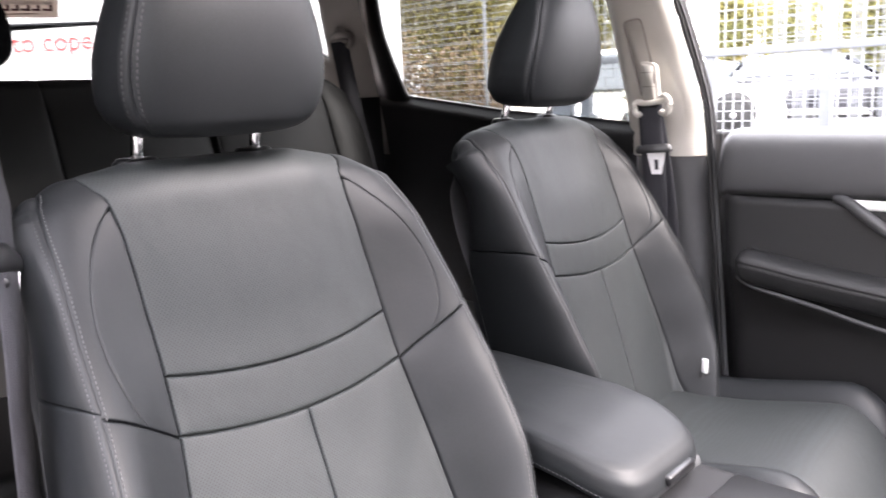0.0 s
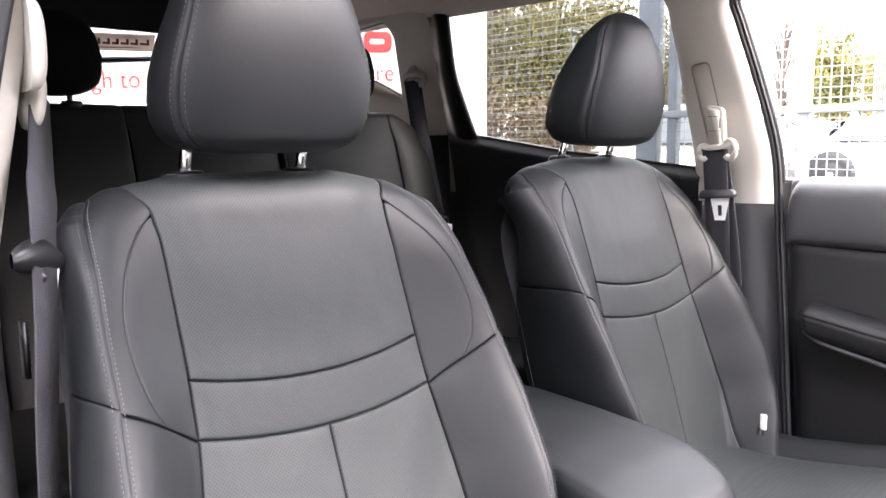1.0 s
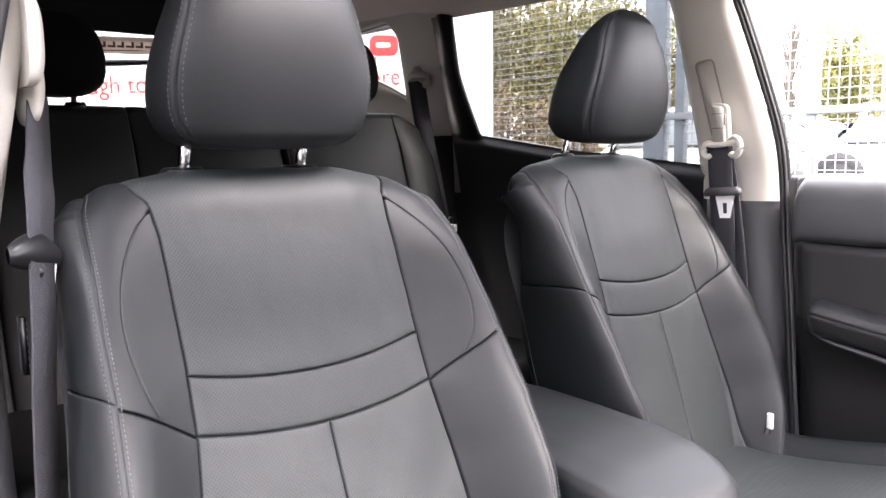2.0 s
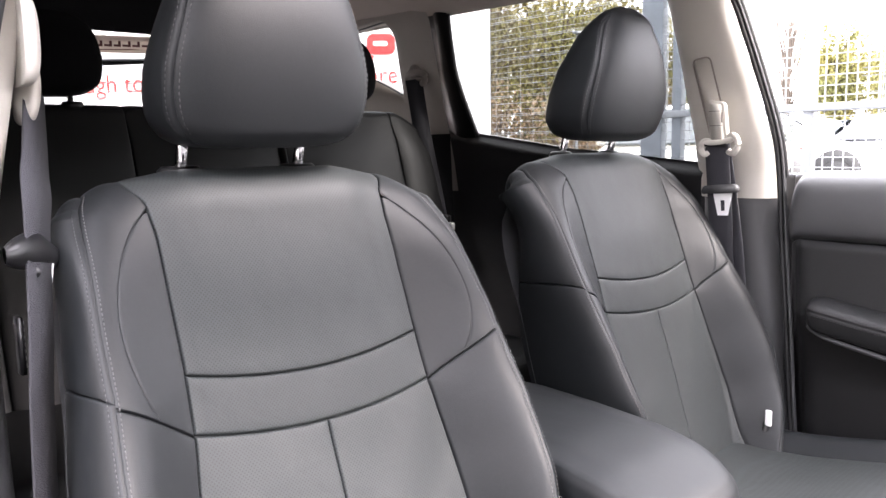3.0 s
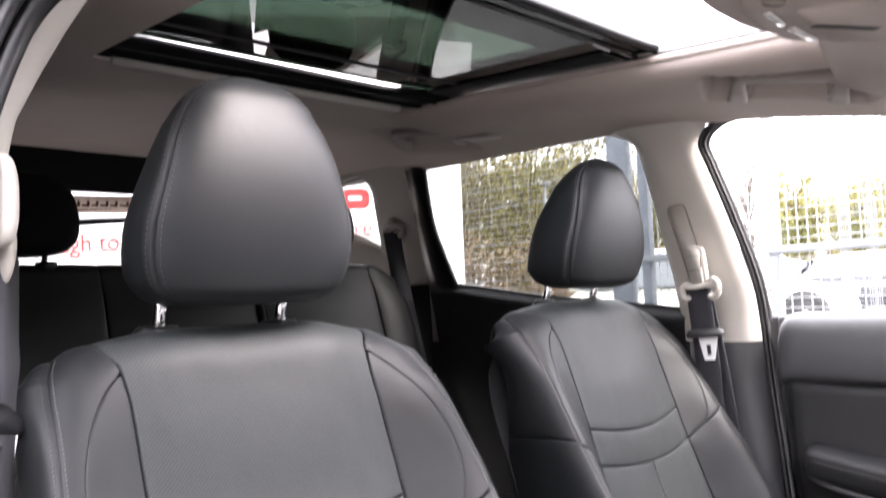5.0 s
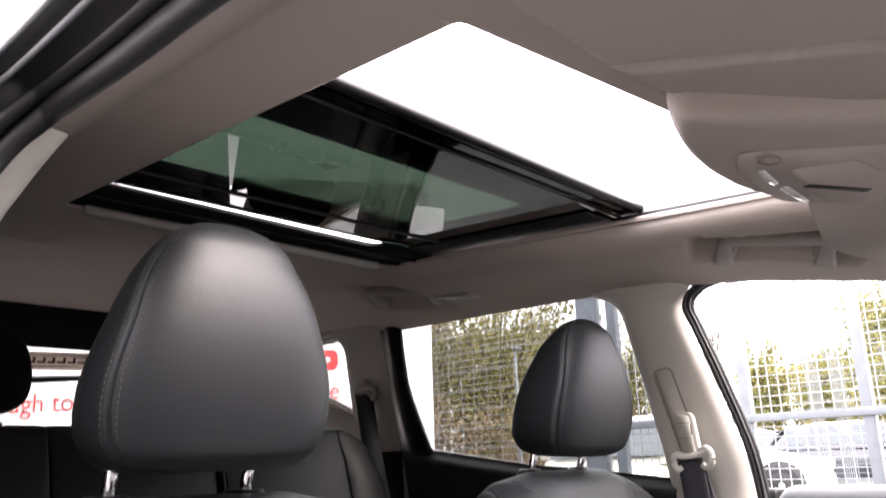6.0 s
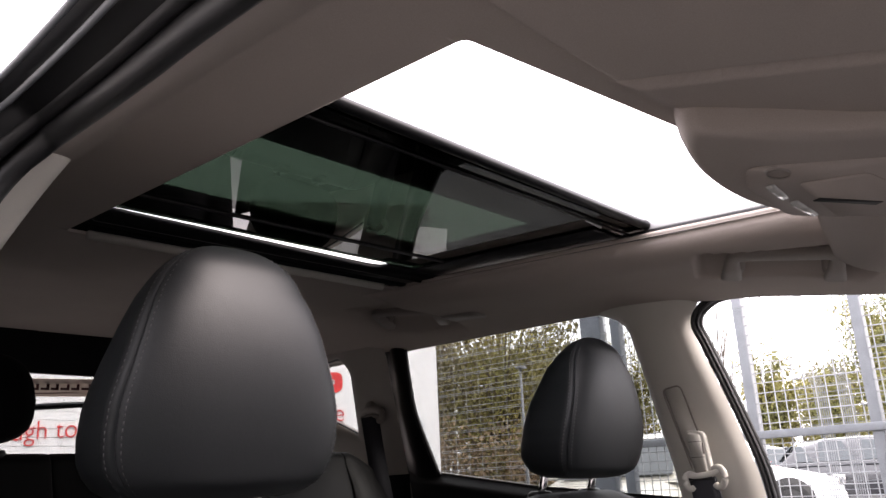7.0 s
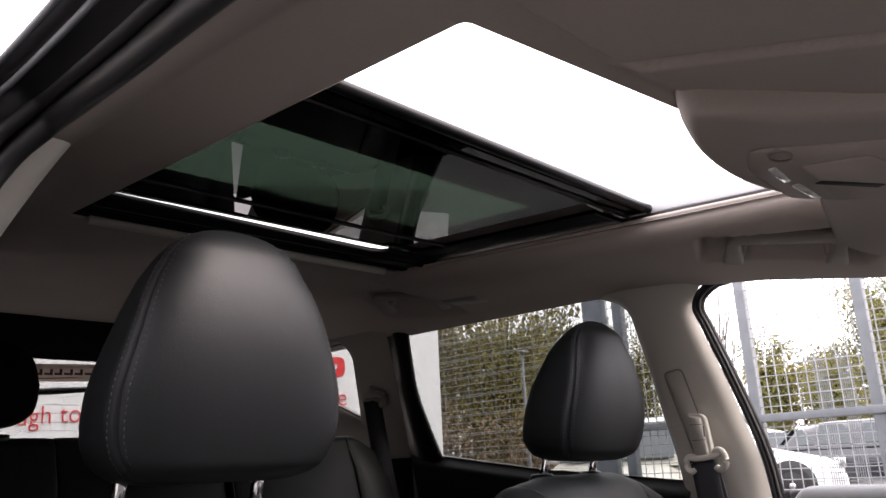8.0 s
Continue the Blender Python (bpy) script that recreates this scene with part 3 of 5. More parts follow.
def strip(front, back, zs, xf, out=0.012, ridge=0.0, n=10):
    """A pillar trim: edges y(z) in front and behind, bowed into the cabin."""
    bm = bmesh.new()

    def at(u, v):
        z = lerp(zs[0], zs[1], v)
        y = lerp(front(z), back(z), u)
        x = xf(z) - ridge * (1 - (2 * u - 1) ** 2) + out * (2 * u - 1) ** 6
        return Vector((x, y, z))

    add_grid(bm, at, eased(n, 0.6), even(26))
    return bm


b_front = lambda z: table(z, (0.5, 0.6, 0.73, 0.91, 1.06, 1.15, 1.267, 1.40, 1.50, 1.545, 1.575, 1.60), (-0.165, -0.152, -0.142, -0.128, -0.114, -0.107, -0.100, -0.072, -0.046, -0.036, -0.048, -0.085))
b_back = lambda z: table(z, (0.5, 1.15, 1.2, 1.28, 1.35, 1.44, 1.49, 1.555, 1.58, 1.60), (0.05, 0.06, 0.068, 0.070, 0.078, 0.086, 0.092, 0.100, 0.118, 0.165))
side_b = thing("pillar_trim", "pale beige plastic pillar cover above a dark lower cover", "pillar trim", "pillar covers")
part("upper_cover", strip(b_front, b_back, (1.152, 1.60), lambda z: side_x(z) - 0.014, 0.03, 0.008, 16), BEIGE, side_b, "pale beige plastic")
part("lower_cover", strip(b_front, b_back, (0.45, 1.150), side_x, 0.03, 0.020, 16), PLASTIC, side_b, "dark grey plastic")
# recess for the height adjuster: a raised rim round a sunken panel
slot_loop = rounded([(0, -0.004, 1.433), (0, 0.036, 1.428), (0, 0.010, 1.272), (0, -0.030, 1.276)], 0.012, 5)
bm = bmesh.new()
pts = [Vector((side_x(p.z) - 0.0235, p.y, p.z)) for p in slot_loop]
add_tube(bm, pts + pts[:2], 0.0016, 6)
part("slot_rim", bm, GREY_TRIM, side_b)
part("slot_panel", slab([p + Vector((0.0015, 0, 0)) for p in pts], (0.004, 0, 0), 0), BEIGE, side_b)


def belt_web(pts, width, across, thick=0.0012):
    """A flat strap through the points."""
    bm = bmesh.new()
    line = curve_through(pts, 10)
    rows = []
    for i, p in enumerate(line):
        d = (line[min(i + 1, len(line) - 1)] - line[max(i - 1, 0)]).normalized()
        a = Vector(across(i / (len(line) - 1))).normalized()
        a = (a - d * a.dot(d)).normalized()
        nrm = a.cross(d).normalized() * thick
        rows.append([bm.verts.new(p + a * width * k + nrm * s + nrm * 0.5 * (1 - abs(k) * 4)) for k, s in ((-0.5, 1), (-0.25, 1), (0, 1), (0.25, 1), (0.5, 1), (0.5, -1), (-0.5, -1))])
    for a, b in zip(rows, rows[1:]):
        for k in range(7):
            bm.faces.new((a[k], a[(k + 1) % 7], b[(k + 1) % 7], b[k]))
    return bm


def belt_ring(x, y, z, k=1):
    """The turning loop: a bent bar with a slot. k: +1 on the far side, -1 on the near one."""
    bm = bmesh.new()
    pts = curve_through([(x, y + 0.034, z - 0.020), (x, y + 0.040, z - 0.004), (x - k * 0.004, y + 0.024, z + 0.006), (x - k * 0.008, y, z + 0.010), (x - k * 0.004, y - 0.024, z + 0.008), (x, y - 0.042, z + 0.000), (x, y - 0.040, z - 0.018), (x, y - 0.028, z - 0.022)], 6)
    add_tube(bm, pts, 0.0085, 12)
    add_tube(bm, [(x, y + 0.032, z - 0.014), (x - k * 0.002, y, z - 0.006), (x, y - 0.030, z - 0.012)], 0.006, 10)
    return bm


def belt_ears(x, y, z):
    """The turning loop of a belt: a bar with an open ear at each end."""
    bm = bmesh.new()
    for cy, cz, ry, rz, side in ((y - 0.028, z - 0.002, 0.013, 0.017, -1), (y + 0.028, z - 0.008, 0.010, 0.013, 1)):
        pts = [(x - 0.003 * math.cos(a), cy + side * ry * math.cos(a), cz + rz * math.sin(a)) for a in [lerp(-2.3, 2.3, i / 24) for i in range(25)]]
        add_tube(bm, pts, 0.0062, 12)
    add_tube(bm, curve_through([(x, y - 0.036, z + 0.012), (x - 0.003, y - 0.016, z + 0.004), (x - 0.003, y + 0.016, z + 0.001), (x, y + 0.034, z + 0.003)], 5), 0.0058, 12)
    return bm


def seat_belt(x, y, z, k, low, label, tongue_z, shift=0.0):
    """A belt on a B-pillar: height adjuster, loop, strap, stop and tongue."""
    b = thing("seat_belt", label, "seat belt", "front seat belts")
    if k > 0:
        part("loop", belt_ears(x - 0.010, y - 0.016, z), BEIGE, b, "pale beige plastic loop")
        part("slot", box((x - 0.0165, y - 0.034, z - 0.006), (x - 0.0155, y + 0.012, z + 0.001)), SEAM, b)
    else:
        bm = bmesh.new()
        add_grid(bm, lambda u, v: Vector((x - 0.004 - 0.0115 * math.sin(v * math.pi) ** 0.7 * math.cos(u * 2 * math.pi) + 0.004 * math.cos(v * math.pi), y - 0.004 + lerp(0.020, 0.036, v) * math.sin(v * math.pi) ** 0.6 * math.sin(u * 2 * math.pi), z + 0.016 + 0.032 * math.cos(v * math.pi))), even(28)[:-1], [0.001] + even(16)[1:-1] + [0.999], True)
        part("loop", bm, BEIGE, b, "pale beige plastic loop")
        part("slot", box((x - 0.006, y - 0.002, z + 0.030), (x + 0.006, y + 0.012, z + 0.050), 0.002), SEAM, b)
    if k < 0:
        bm = bmesh.new()
        add_grid(bm, lambda u, v: Vector((x - 0.018 + 0.020 * math.sin(v * math.pi) ** 0.5 * max(0.0, math.cos(u * 2 * math.pi)) ** 0.6, y - 0.032 + 0.036 * math.sin(v * math.pi) ** 0.35 * math.sin(u * 2 * math.pi), z + 0.064 + 0.044 * math.copysign(abs(math.cos(v * math.pi)) ** 0.8, math.cos(v * math.pi)))), even(32)[:-1], [0.001] + even(22)[1:-1] + [0.999], True)
        hood = part("adjuster", bm, BEIGE, b, "pale beige plastic cover")
    else:
        hood = part("adjuster", slab([Vector(p) for p in rounded([(x + k * 0.012, y - 0.022, z + 0.080), (x + k * 0.012, y + 0.013, z + 0.086), (x + k * 0.012, y + 0.006, z + 0.002), (x + k * 0.012, y - 0.031, z - 0.002)], 0.011, 6)], (-k * 0.024, 0, 0), 0.007, 4), BEIGE, b, "pale beige plastic cover")
    for dz in (0.034, 0.062) if k > 0 else ():
        part("groove_line", box((x - 0.0123, y - 0.021 + 0.1 * (dz - 0.05), z + dz), (x - 0.0113, y + 0.005 + 0.1 * (dz - 0.05), z + dz + 0.0009)), SEAM, hood)
    if k > 0:
        part("thumb_recess", box((x - 0.0128, y - 0.024, z + 0.040), (x - 0.0108, y - 0.0205, z + 0.060), 0.0008), GREY_TRIM, hood)
    top = (x - k * 0.010, y - (0.011 if k > 0 else 0), z - 0.004)
    pts = [(-0.592, 0.014, 1.330), (-0.600, -0.010, 1.297), (-0.612, -0.049, 1.248), (-0.625, -0.092, 1.198), (-0.634, -0.115, 1.10), (-0.640, -0.117, 0.995), low] if k < 0 else [top, (x - k * 0.014, lerp(y, low[1], 0.22) - 0.012 + shift, lerp(z, low[2], 0.22)), (lerp(x, low[0], 0.5) - k * 0.01, lerp(y, low[1], 0.5) + shift * 0.5, lerp(z, low[2], 0.5)), low]
    part("strap", belt_web(pts, 0.050 if k > 0 else 0.042, lambda t: (lerp(0.50, 0.66, min(1, t * 2)), 0.80, 0.0) if k < 0 else (0.0, 1.0, 0.0)), WEBBING, b, "dark grey woven strap")
    back = [(-0.626, 0.02, 1.30), (-0.652, 0.0, 1.08), (-0.665, -0.05, low[2])] if k < 0 else [(x + k * 0.006, y - 0.012, z - 0.004), (x + k * 0.008, lerp(y, low[1], 0.4) - 0.026, lerp(z, low[2], 0.4)), (low[0] + k * 0.008, low[1] - 0.01, low[2])]
    part("strap", belt_web(back, 0.044, lambda t: (0.3, 1.0, 0.0)), WEBBING, b, "dark grey woven strap")
    return b


belt_far = seat_belt(0.630, -0.022, 1.262, 1, (0.655, -0.075, 0.70), "dark grey seat belt hanging from a beige loop on the pillar", 1.17)
stop = part("stop", slab([Vector(p) for p in rounded([(0.603, -0.012, 1.172), (0.603, -0.018, 1.180), (0.603, -0.078, 1.184), (0.603, -0.086, 1.178), (0.603, -0.085, 1.168), (0.603, -0.013, 1.163)], 0.006, 4)], (0.016, 0, 0), 0.004, 3), PLASTIC, belt_far, "dark grey plastic tongue housing")
bm = bmesh.new()
hole = [(0.610, -0.049, 1.152), (0.610, -0.059, 1.152), (0.610, -0.060, 1.132), (0.610, -0.051, 1.131)]
outer = [(0.610, -0.034, 1.166), (0.610, -0.074, 1.168), (0.610, -0.066, 1.123), (0.610, -0.045, 1.122)]
for s in (0, 0.0022):
    ov, hv = [bm.verts.new(Vector(p) + Vector((s, 0, 0))) for p in outer], [bm.verts.new(Vector(p) + Vector((s, 0, 0))) for p in hole]
    for i in range(4):
        bm.faces.new((ov[i], ov[(i + 1) % 4], hv[(i + 1) % 4], hv[i]))
part("tongue", bm, STEEL, belt_far, "bright steel tongue", smooth=False)

# rubber seals of the far door openings
seal_far = thing("door_seal", "black rubber seal round the front door opening", "rubber seal", "door seals")
line = curve_through([(side_x(z) - 0.006, b_front(z) - 0.012, z) for z in (0.5, 0.73, 0.91, 1.06, 1.15, 1.267, 1.40, 1.50, 1.545)] + [(0.640, -0.064, 1.582), (0.642, -0.12, 1.599), (0.643, -0.25, 1.584), (0.647, -0.39, 1.556), (0.668, -0.62, 1.48), (0.69, -0.85, 1.38)], 5)


def ribbon(line, offsets, centre):
    """A moulded strip along a line; offsets: (towards the opening, outwards)."""
    bm = bmesh.new()
    rows = []
    for i, p in enumerate(line):
        d = (line[min(i + 1, len(line) - 1)] - line[max(i - 1, 0)]).normalized()
        inward = Vector(centre) - p
        inward = (inward - d * inward.dot(d)).normalized()
        inward = (inward - Vector((inward.x, 0, 0))).normalized()
        rows.append([bm.verts.new(p + inward * a + Vector((b, 0, 0))) for a, b in offsets])
    for a, b in zip(rows, rows[1:]):
        for i in range(len(offsets) - 1):
            bm.faces.new((a[i], a[i + 1], b[i + 1], b[i]))
    return bm


MID_WINDOW = (0.67, -0.55, 1.20)
part("seal_bead", ribbon(line, ((0.0, 0.010), (-0.001, 0.0), (0.001, -0.003), (0.004, -0.004), (0.007, -0.003), (0.008, 0.001), (0.008, 0.006)), MID_WINDOW), RUBBER, seal_far)
part("seal_lip", ribbon(line, ((0.008, 0.006), (0.009, 0.003), (0.011, 0.002), (0.013, 0.005), (0.0135, 0.010)), MID_WINDOW), PLASTIC, seal_far)
part("glass_channel", ribbon([p for p in line if p.z > 1.19], ((0.0135, 0.008), (0.0145, 0.009), (0.0155, 0.010), (0.0165, 0.012), (0.017, 0.016)), MID_WINDOW), RUBBER, seal_far)

# front door on the far side
door = thing("door_1", "closed front passenger door with dark plastic panel and padded armrest", "car door", "car doors", "structure")


def door_face(y, z):
    """How far the door's trim stands out into the cabin."""
    x = 0.712
    x -= 0.020 * smooth(1.205, 1.165, z)
    x += 0.012 * smooth(1.115, 1.095, z) - 0.010 * smooth(1.078, 1.062, z)
    x += 0.02 * smooth(0.93, 0.80, z)
    return x


def door_panel(z0, z1, y0, y1, n=20):
    bm = bmesh.new()
    add_grid(bm, lambda u, v: Vector((door_face(lerp(y1, y0, u), lerp(z0, z1, v)) + 0.022 * smooth(0.03, 0.0, u * abs(y1 - y0)), lerp(y1, y0, u) - 0.05 * max(0, 1.2 - lerp(z0, z1, v)) * (1 - u), lerp(z0, z1, v))), [0, 0.003, 0.008, 0.014, 0.02, 0.03, 0.05, 0.1, 0.2, 0.4, 0.7, 1.0], even(n))
    return bm


TOP_ROLL = ((0.702, 1.078), (0.688, 1.088), (0.684, 1.105), (0.686, 1.13), (0.692, 1.155), (0.700, 1.175), (0.711, 1.190), (0.726, 1.200), (0.745, 1.205), (0.778, 1.206))
roll = [v for v, _ in zip(curve_through([(x, 0, z) for x, z in TOP_ROLL], 4), range(99))]
bm = bmesh.new()
add_grid(bm, lambda u, v: Vector(((q := roll[round(v * (len(roll) - 1))]).x + 0.03 * smooth(0.025, 0.0, u * 0.9) ** 2, lerp(-0.136 - 0.03 * (1.2 - q.z), -1.05, u), q.z - 0.012 * smooth(0.03, 0.0, u * 0.9))), [0, 0.003, 0.006, 0.01, 0.014, 0.02, 0.03, 0.05, 0.1, 0.25, 0.5, 0.75, 1.0], even(len(roll) - 1))
part("upper_trim", bm, PLASTIC, door, "dark grey plastic")
part("insert", door_panel(0.93, 1.075, -1.05, -0.140, 30), DOOR_PAD, door, "black padded insert")
part("lower_trim", door_panel(0.45, 0.93, -1.05, -0.140, 30), BLACK_TRIM, door)
bm = bmesh.new()
arm_top = lambda y: table(y, (-1.0, -0.6, -0.33, -0.25, -0.2, -0.18), (0.88, 0.912, 0.942, 0.954, 0.961, 0.956))


ARM_X = (0.702, 0.690, 0.672, 0.655, 0.6460, 0.6425, 0.6415, 0.6445, 0.6420, 0.6425, 0.646, 0.652, 0.659, 0.668, 0.700)
ARM_Z = (0.012, 0.015, 0.012, 0.006, 0.0010, -0.0035, -0.0065, -0.0085, -0.0105, -0.015, -0.026, -0.038, -0.047, -0.051, -0.053)


def arm(u, v):
    """Padded top over a seam, and a side that falls back towards the rib below it."""
    y = lerp(-0.184, -0.95, u)
    grow = smooth(0.0, 0.05, u) ** 0.5
    i = round(v * (len(ARM_X) - 1))
    return Vector((0.702 - (0.702 - ARM_X[i]) * grow, y, arm_top(y) - 0.018 * (1 - grow) + ARM_Z[i] * (0.35 + 0.65 * grow)))


add_grid(bm, arm, [x ** 2 for x in even(40)], even(len(ARM_X) - 1))
pad = part("armrest", bm, DOOR_PAD, door, "black padded armrest with stitching")
for drop in (0.002, 0.015):
    part("stitching", dashes([Vector((0.6428, y, arm_top(y) - drop)) for y in [lerp(-0.215, -0.7, i / 80) for i in range(81)]], lambda p: Vector((-1, 0, 0.5)), 0.006), THREAD_DIM, pad)
bm = bmesh.new()
add_tube(bm, curve_through([(0.716, -0.176, 0.916), (0.690, -0.200, 0.908), (0.671, -0.228, 0.902), (0.664, -0.26, 0.896), (0.663, -0.346, 0.881), (0.661, -0.477, 0.852), (0.66, -0.9, 0.77)], 5), 0.0045, 8)
part("armrest_rib", bm, PLASTIC, pad)
bm = bmesh.new()
add_tube(bm, curve_through([(0.700, -0.372, 1.082), (0.690, -0.395, 1.074), (0.684, -0.430, 1.050), (0.682, -0.48, 1.020), (0.682, -0.56, 1.000), (0.684, -0.66, 1.0)], 6), 0.011, 10)
pull = part("door_pull", bm, PLASTIC, door, "dark grey pull surround")
part("inner_handle", box((0.688, -0.53, 1.062), (0.694, -0.402, 1.080), 0.004), STEEL, pull, "silver inner handle")
part("window_pane", slab([Vector(p) for p in ((0.728, -0.10, 1.20), (0.648, -0.05, 1.57), (0.655, -0.39, 1.545), (0.69, -0.80, 1.40), (0.735, -1.0, 1.20))], (0.004, 0.0, 0.0), 0), CLEAR, door, "clear side glass", smooth=False)
part("door_skin", box((0.772, -1.05, 0.40), (0.797, -0.115, 1.20), 0.01), BLACK_PLASTIC, door)

# rear door: panel below the window, black frame behind it
rdoor = thing("door_2", "closed rear door with dark trim below its window", "car door", "car doors", "structure")
sill = lambda y: table(y, (0.05, 0.25, 0.42, 0.71, 0.8, 1.0), (1.222, 1.242, 1.257, 1.297, 1.31, 1.33))
bm = bmesh.new()


def rear_panel(u, v):
    y = lerp(0.04, 0.98, u)
    z = lerp(0.45, sill(y), v)
    x = 0.70 - 0.22 * (z - 1.2) * (1 if z > 1.2 else 0) - 0.012 + 0.028 * smooth(0.03, 0.0, sill(y) - z) + 0.03 * smooth(1.1, 0.8, z)
    return Vector((x, y, z))


add_grid(bm, rear_panel, even(30), [1 - (1 - t) ** 2.2 for t in even(34)])
part("door_panel", bm, BLACK_TRIM, rdoor, "black grained plastic")
bm = bmesh.new()
add_grid(bm, lambda u, v: Vector((side_x(1.2) + 0.015 - 0.22 * (lerp(sill(y := lerp(0.04, 0.9, u)), 1.2, v) - 1.2) * 1 + 0.03 * v, y, sill(y) - 0.0 - 0.004 * v)), even(20), even(3))
part("window_ledge", bm, PLASTIC, rdoor)
frame_line = [(0.628, 0.765, 1.615), (0.640, 0.768, 1.55), (0.655, 0.768, 1.47), (0.668, 0.752, 1.40), (0.692, 0.722, 1.293)]
bm = bmesh.new()
zs = [p[2] for p in frame_line][::-1]
ys = [p[1] for p in frame_line][::-1]
add_grid(bm, lambda u, v: Vector((side_x(z := lerp(1.26, 1.64, v)) - 0.012 * math.sin(math.pi * min(1, 2 * u)), lerp(table(z, zs, ys), 0.93 - 0.05 * smooth(1.3, 1.6, z), u), z)), even(10), even(20))
part("window_frame", bm, BLACK_PLASTIC, rdoor, "black window frame")
part("frame_bead", tube([Vector(p) + Vector((-0.004, 0.002, 0)) for p in curve_through(frame_line, 5)], 0.006, 8), RUBBER, rdoor)
part("window_pane", slab([Vector((side_x(z) + 0.016, y, z)) for y, z in ((0.03, 1.20), (0.06, 1.60), (0.80, 1.63), (0.80, 1.28))], (0.004, 0, 0), 0), PRIVACY, rdoor, "clear side glass", smooth=False)
part("door_skin", box((0.775, -0.13, 0.40), (0.80, 1.0, 1.20), 0.01), BLACK_PLASTIC, rdoor)

# rear quarter: pillar cover with a small window in it
quarter = thing("pillar_trim", "grey-beige rear pillar cover round a small quarter window", "pillar trim", "pillar covers")
QX = lambda z: 0.665 - 0.22 * (z - 1.3)
win = rounded([(0.985, 1.412), (0.972, 1.585), (1.01, 1.625), (1.42, 1.60), (1.46, 1.55), (1.12, 1.47)], [0.012, 0.03, 0.02, 0.03, 0.03, 0.05], 5)
outer = [(0.80, 0.95), (0.80, 1.62), (1.0, 1.66), (1.62, 1.66), (1.70, 1.50), (1.75, 0.95)]
bm = bmesh.new()
cy, cz = 1.12, 1.54


def far_hit(a):
    """Where a way from the window's middle leaves the outer edge."""
    d = Vector((math.cos(a), math.sin(a)))
    best = 9.0
    for p, q in zip(outer, outer[1:] + outer[:1]):
        p, q = Vector(p) - Vector((cy, cz)), Vector(q) - Vector((cy, cz))
        e = q - p
        det = d.x * -e.y + d.y * e.x
        if abs(det) < 1e-9:
            continue
        t = (p.x * -e.y + p.y * e.x) / det
        s = (d.x * p.y - d.y * p.x) / det
        if t > 0 and -1e-6 <= s <= 1 + 1e-6:
            best = min(best, t)
    return best


ring_in = [Vector(p) for p in win]
rows = []
for k in (-1, 0, 0.08, 0.2, 0.45, 0.7, 1.0):
    row = []
    for p in ring_in:
        a = math.atan2(p.y - cz, p.x - cy)
        far = far_hit(a)
        near = (p - Vector((cy, cz))).length
        r = near if k < 0 else lerp(near, far, k)
        y, z = cy + r * math.cos(a), cz + r * math.sin(a)
        row.append(bm.verts.new((QX(z) + (0.03 if k < 0 else 0.0) - 0.012 * (1 if k > 0.05 else 0), y, z)))
    rows.append(row)
for a, b in zip(rows, rows[1:]):
    for i in range(len(a)):
        bm.faces.new((a[i], a[(i + 1) % len(a)], b[(i + 1) % len(a)], b[i]))
part("cover", bm, GREY_TRIM, quarter, "grey-beige plastic")
bm = bmesh.new()
loop = [Vector((QX(p.y) + 0.006, p.x, p.y)) for p in ring_in]
add_tube(bm, loop + loop[:2], 0.004, 6)
part("window_seal", bm, RUBBER, quarter)
part("window_pane", slab([Vector((QX(z) + 0.028, y, z)) for y, z in ((0.93, 1.38), (0.93, 1.65), (1.52, 1.65), (1.52, 1.38))], (0.004, 0, 0), 0), PRIVACY, quarter, smooth=False)

# the dark lower side behind the rear door
bm = bmesh.new()
add_grid(bm, lambda u, v: Vector((0.668 - 0.03 * v, lerp(0.78, 1.75, u), lerp(0.5, 1.30, v))), even(8), even(8))
tagged(part("side_panel", bm, CLOTH_BLACK), "black lower side lining of the luggage space", "side lining", kind="structure")
rbelt = thing("seat_belt", "black rear seat belt running down from a grey anchor", "seat belt", "rear seat belts")
part("anchor", belt_ring(0.612, 0.895, 1.462, 1), GREY_TRIM, rbelt, "grey-beige plastic loop")
part("anchor_boss", tube([(0.632, 0.895, 1.476), (0.603, 0.893, 1.476)], [0.02, 0.017], 16), GREY_TRIM, rbelt)
part("strap", belt_web([(0.602, 0.89, 1.452), (0.606, 0.86, 1.30), (0.62, 0.81, 1.06), (0.62, 0.79, 0.9)], 0.047, lambda t: (0.75, -0.65, 0)), WEBBING, rbelt, "black woven strap")
part("tongue", box((0.606, 0.742, 1.040), (0.618, 0.775, 1.060), 0.003), STEEL, rbelt, "bright steel tongue")
part("stop", box((0.602, 0.760, 1.058), (0.622, 0.835, 1.080), 0.006), BLACK_PLASTIC, rbelt)

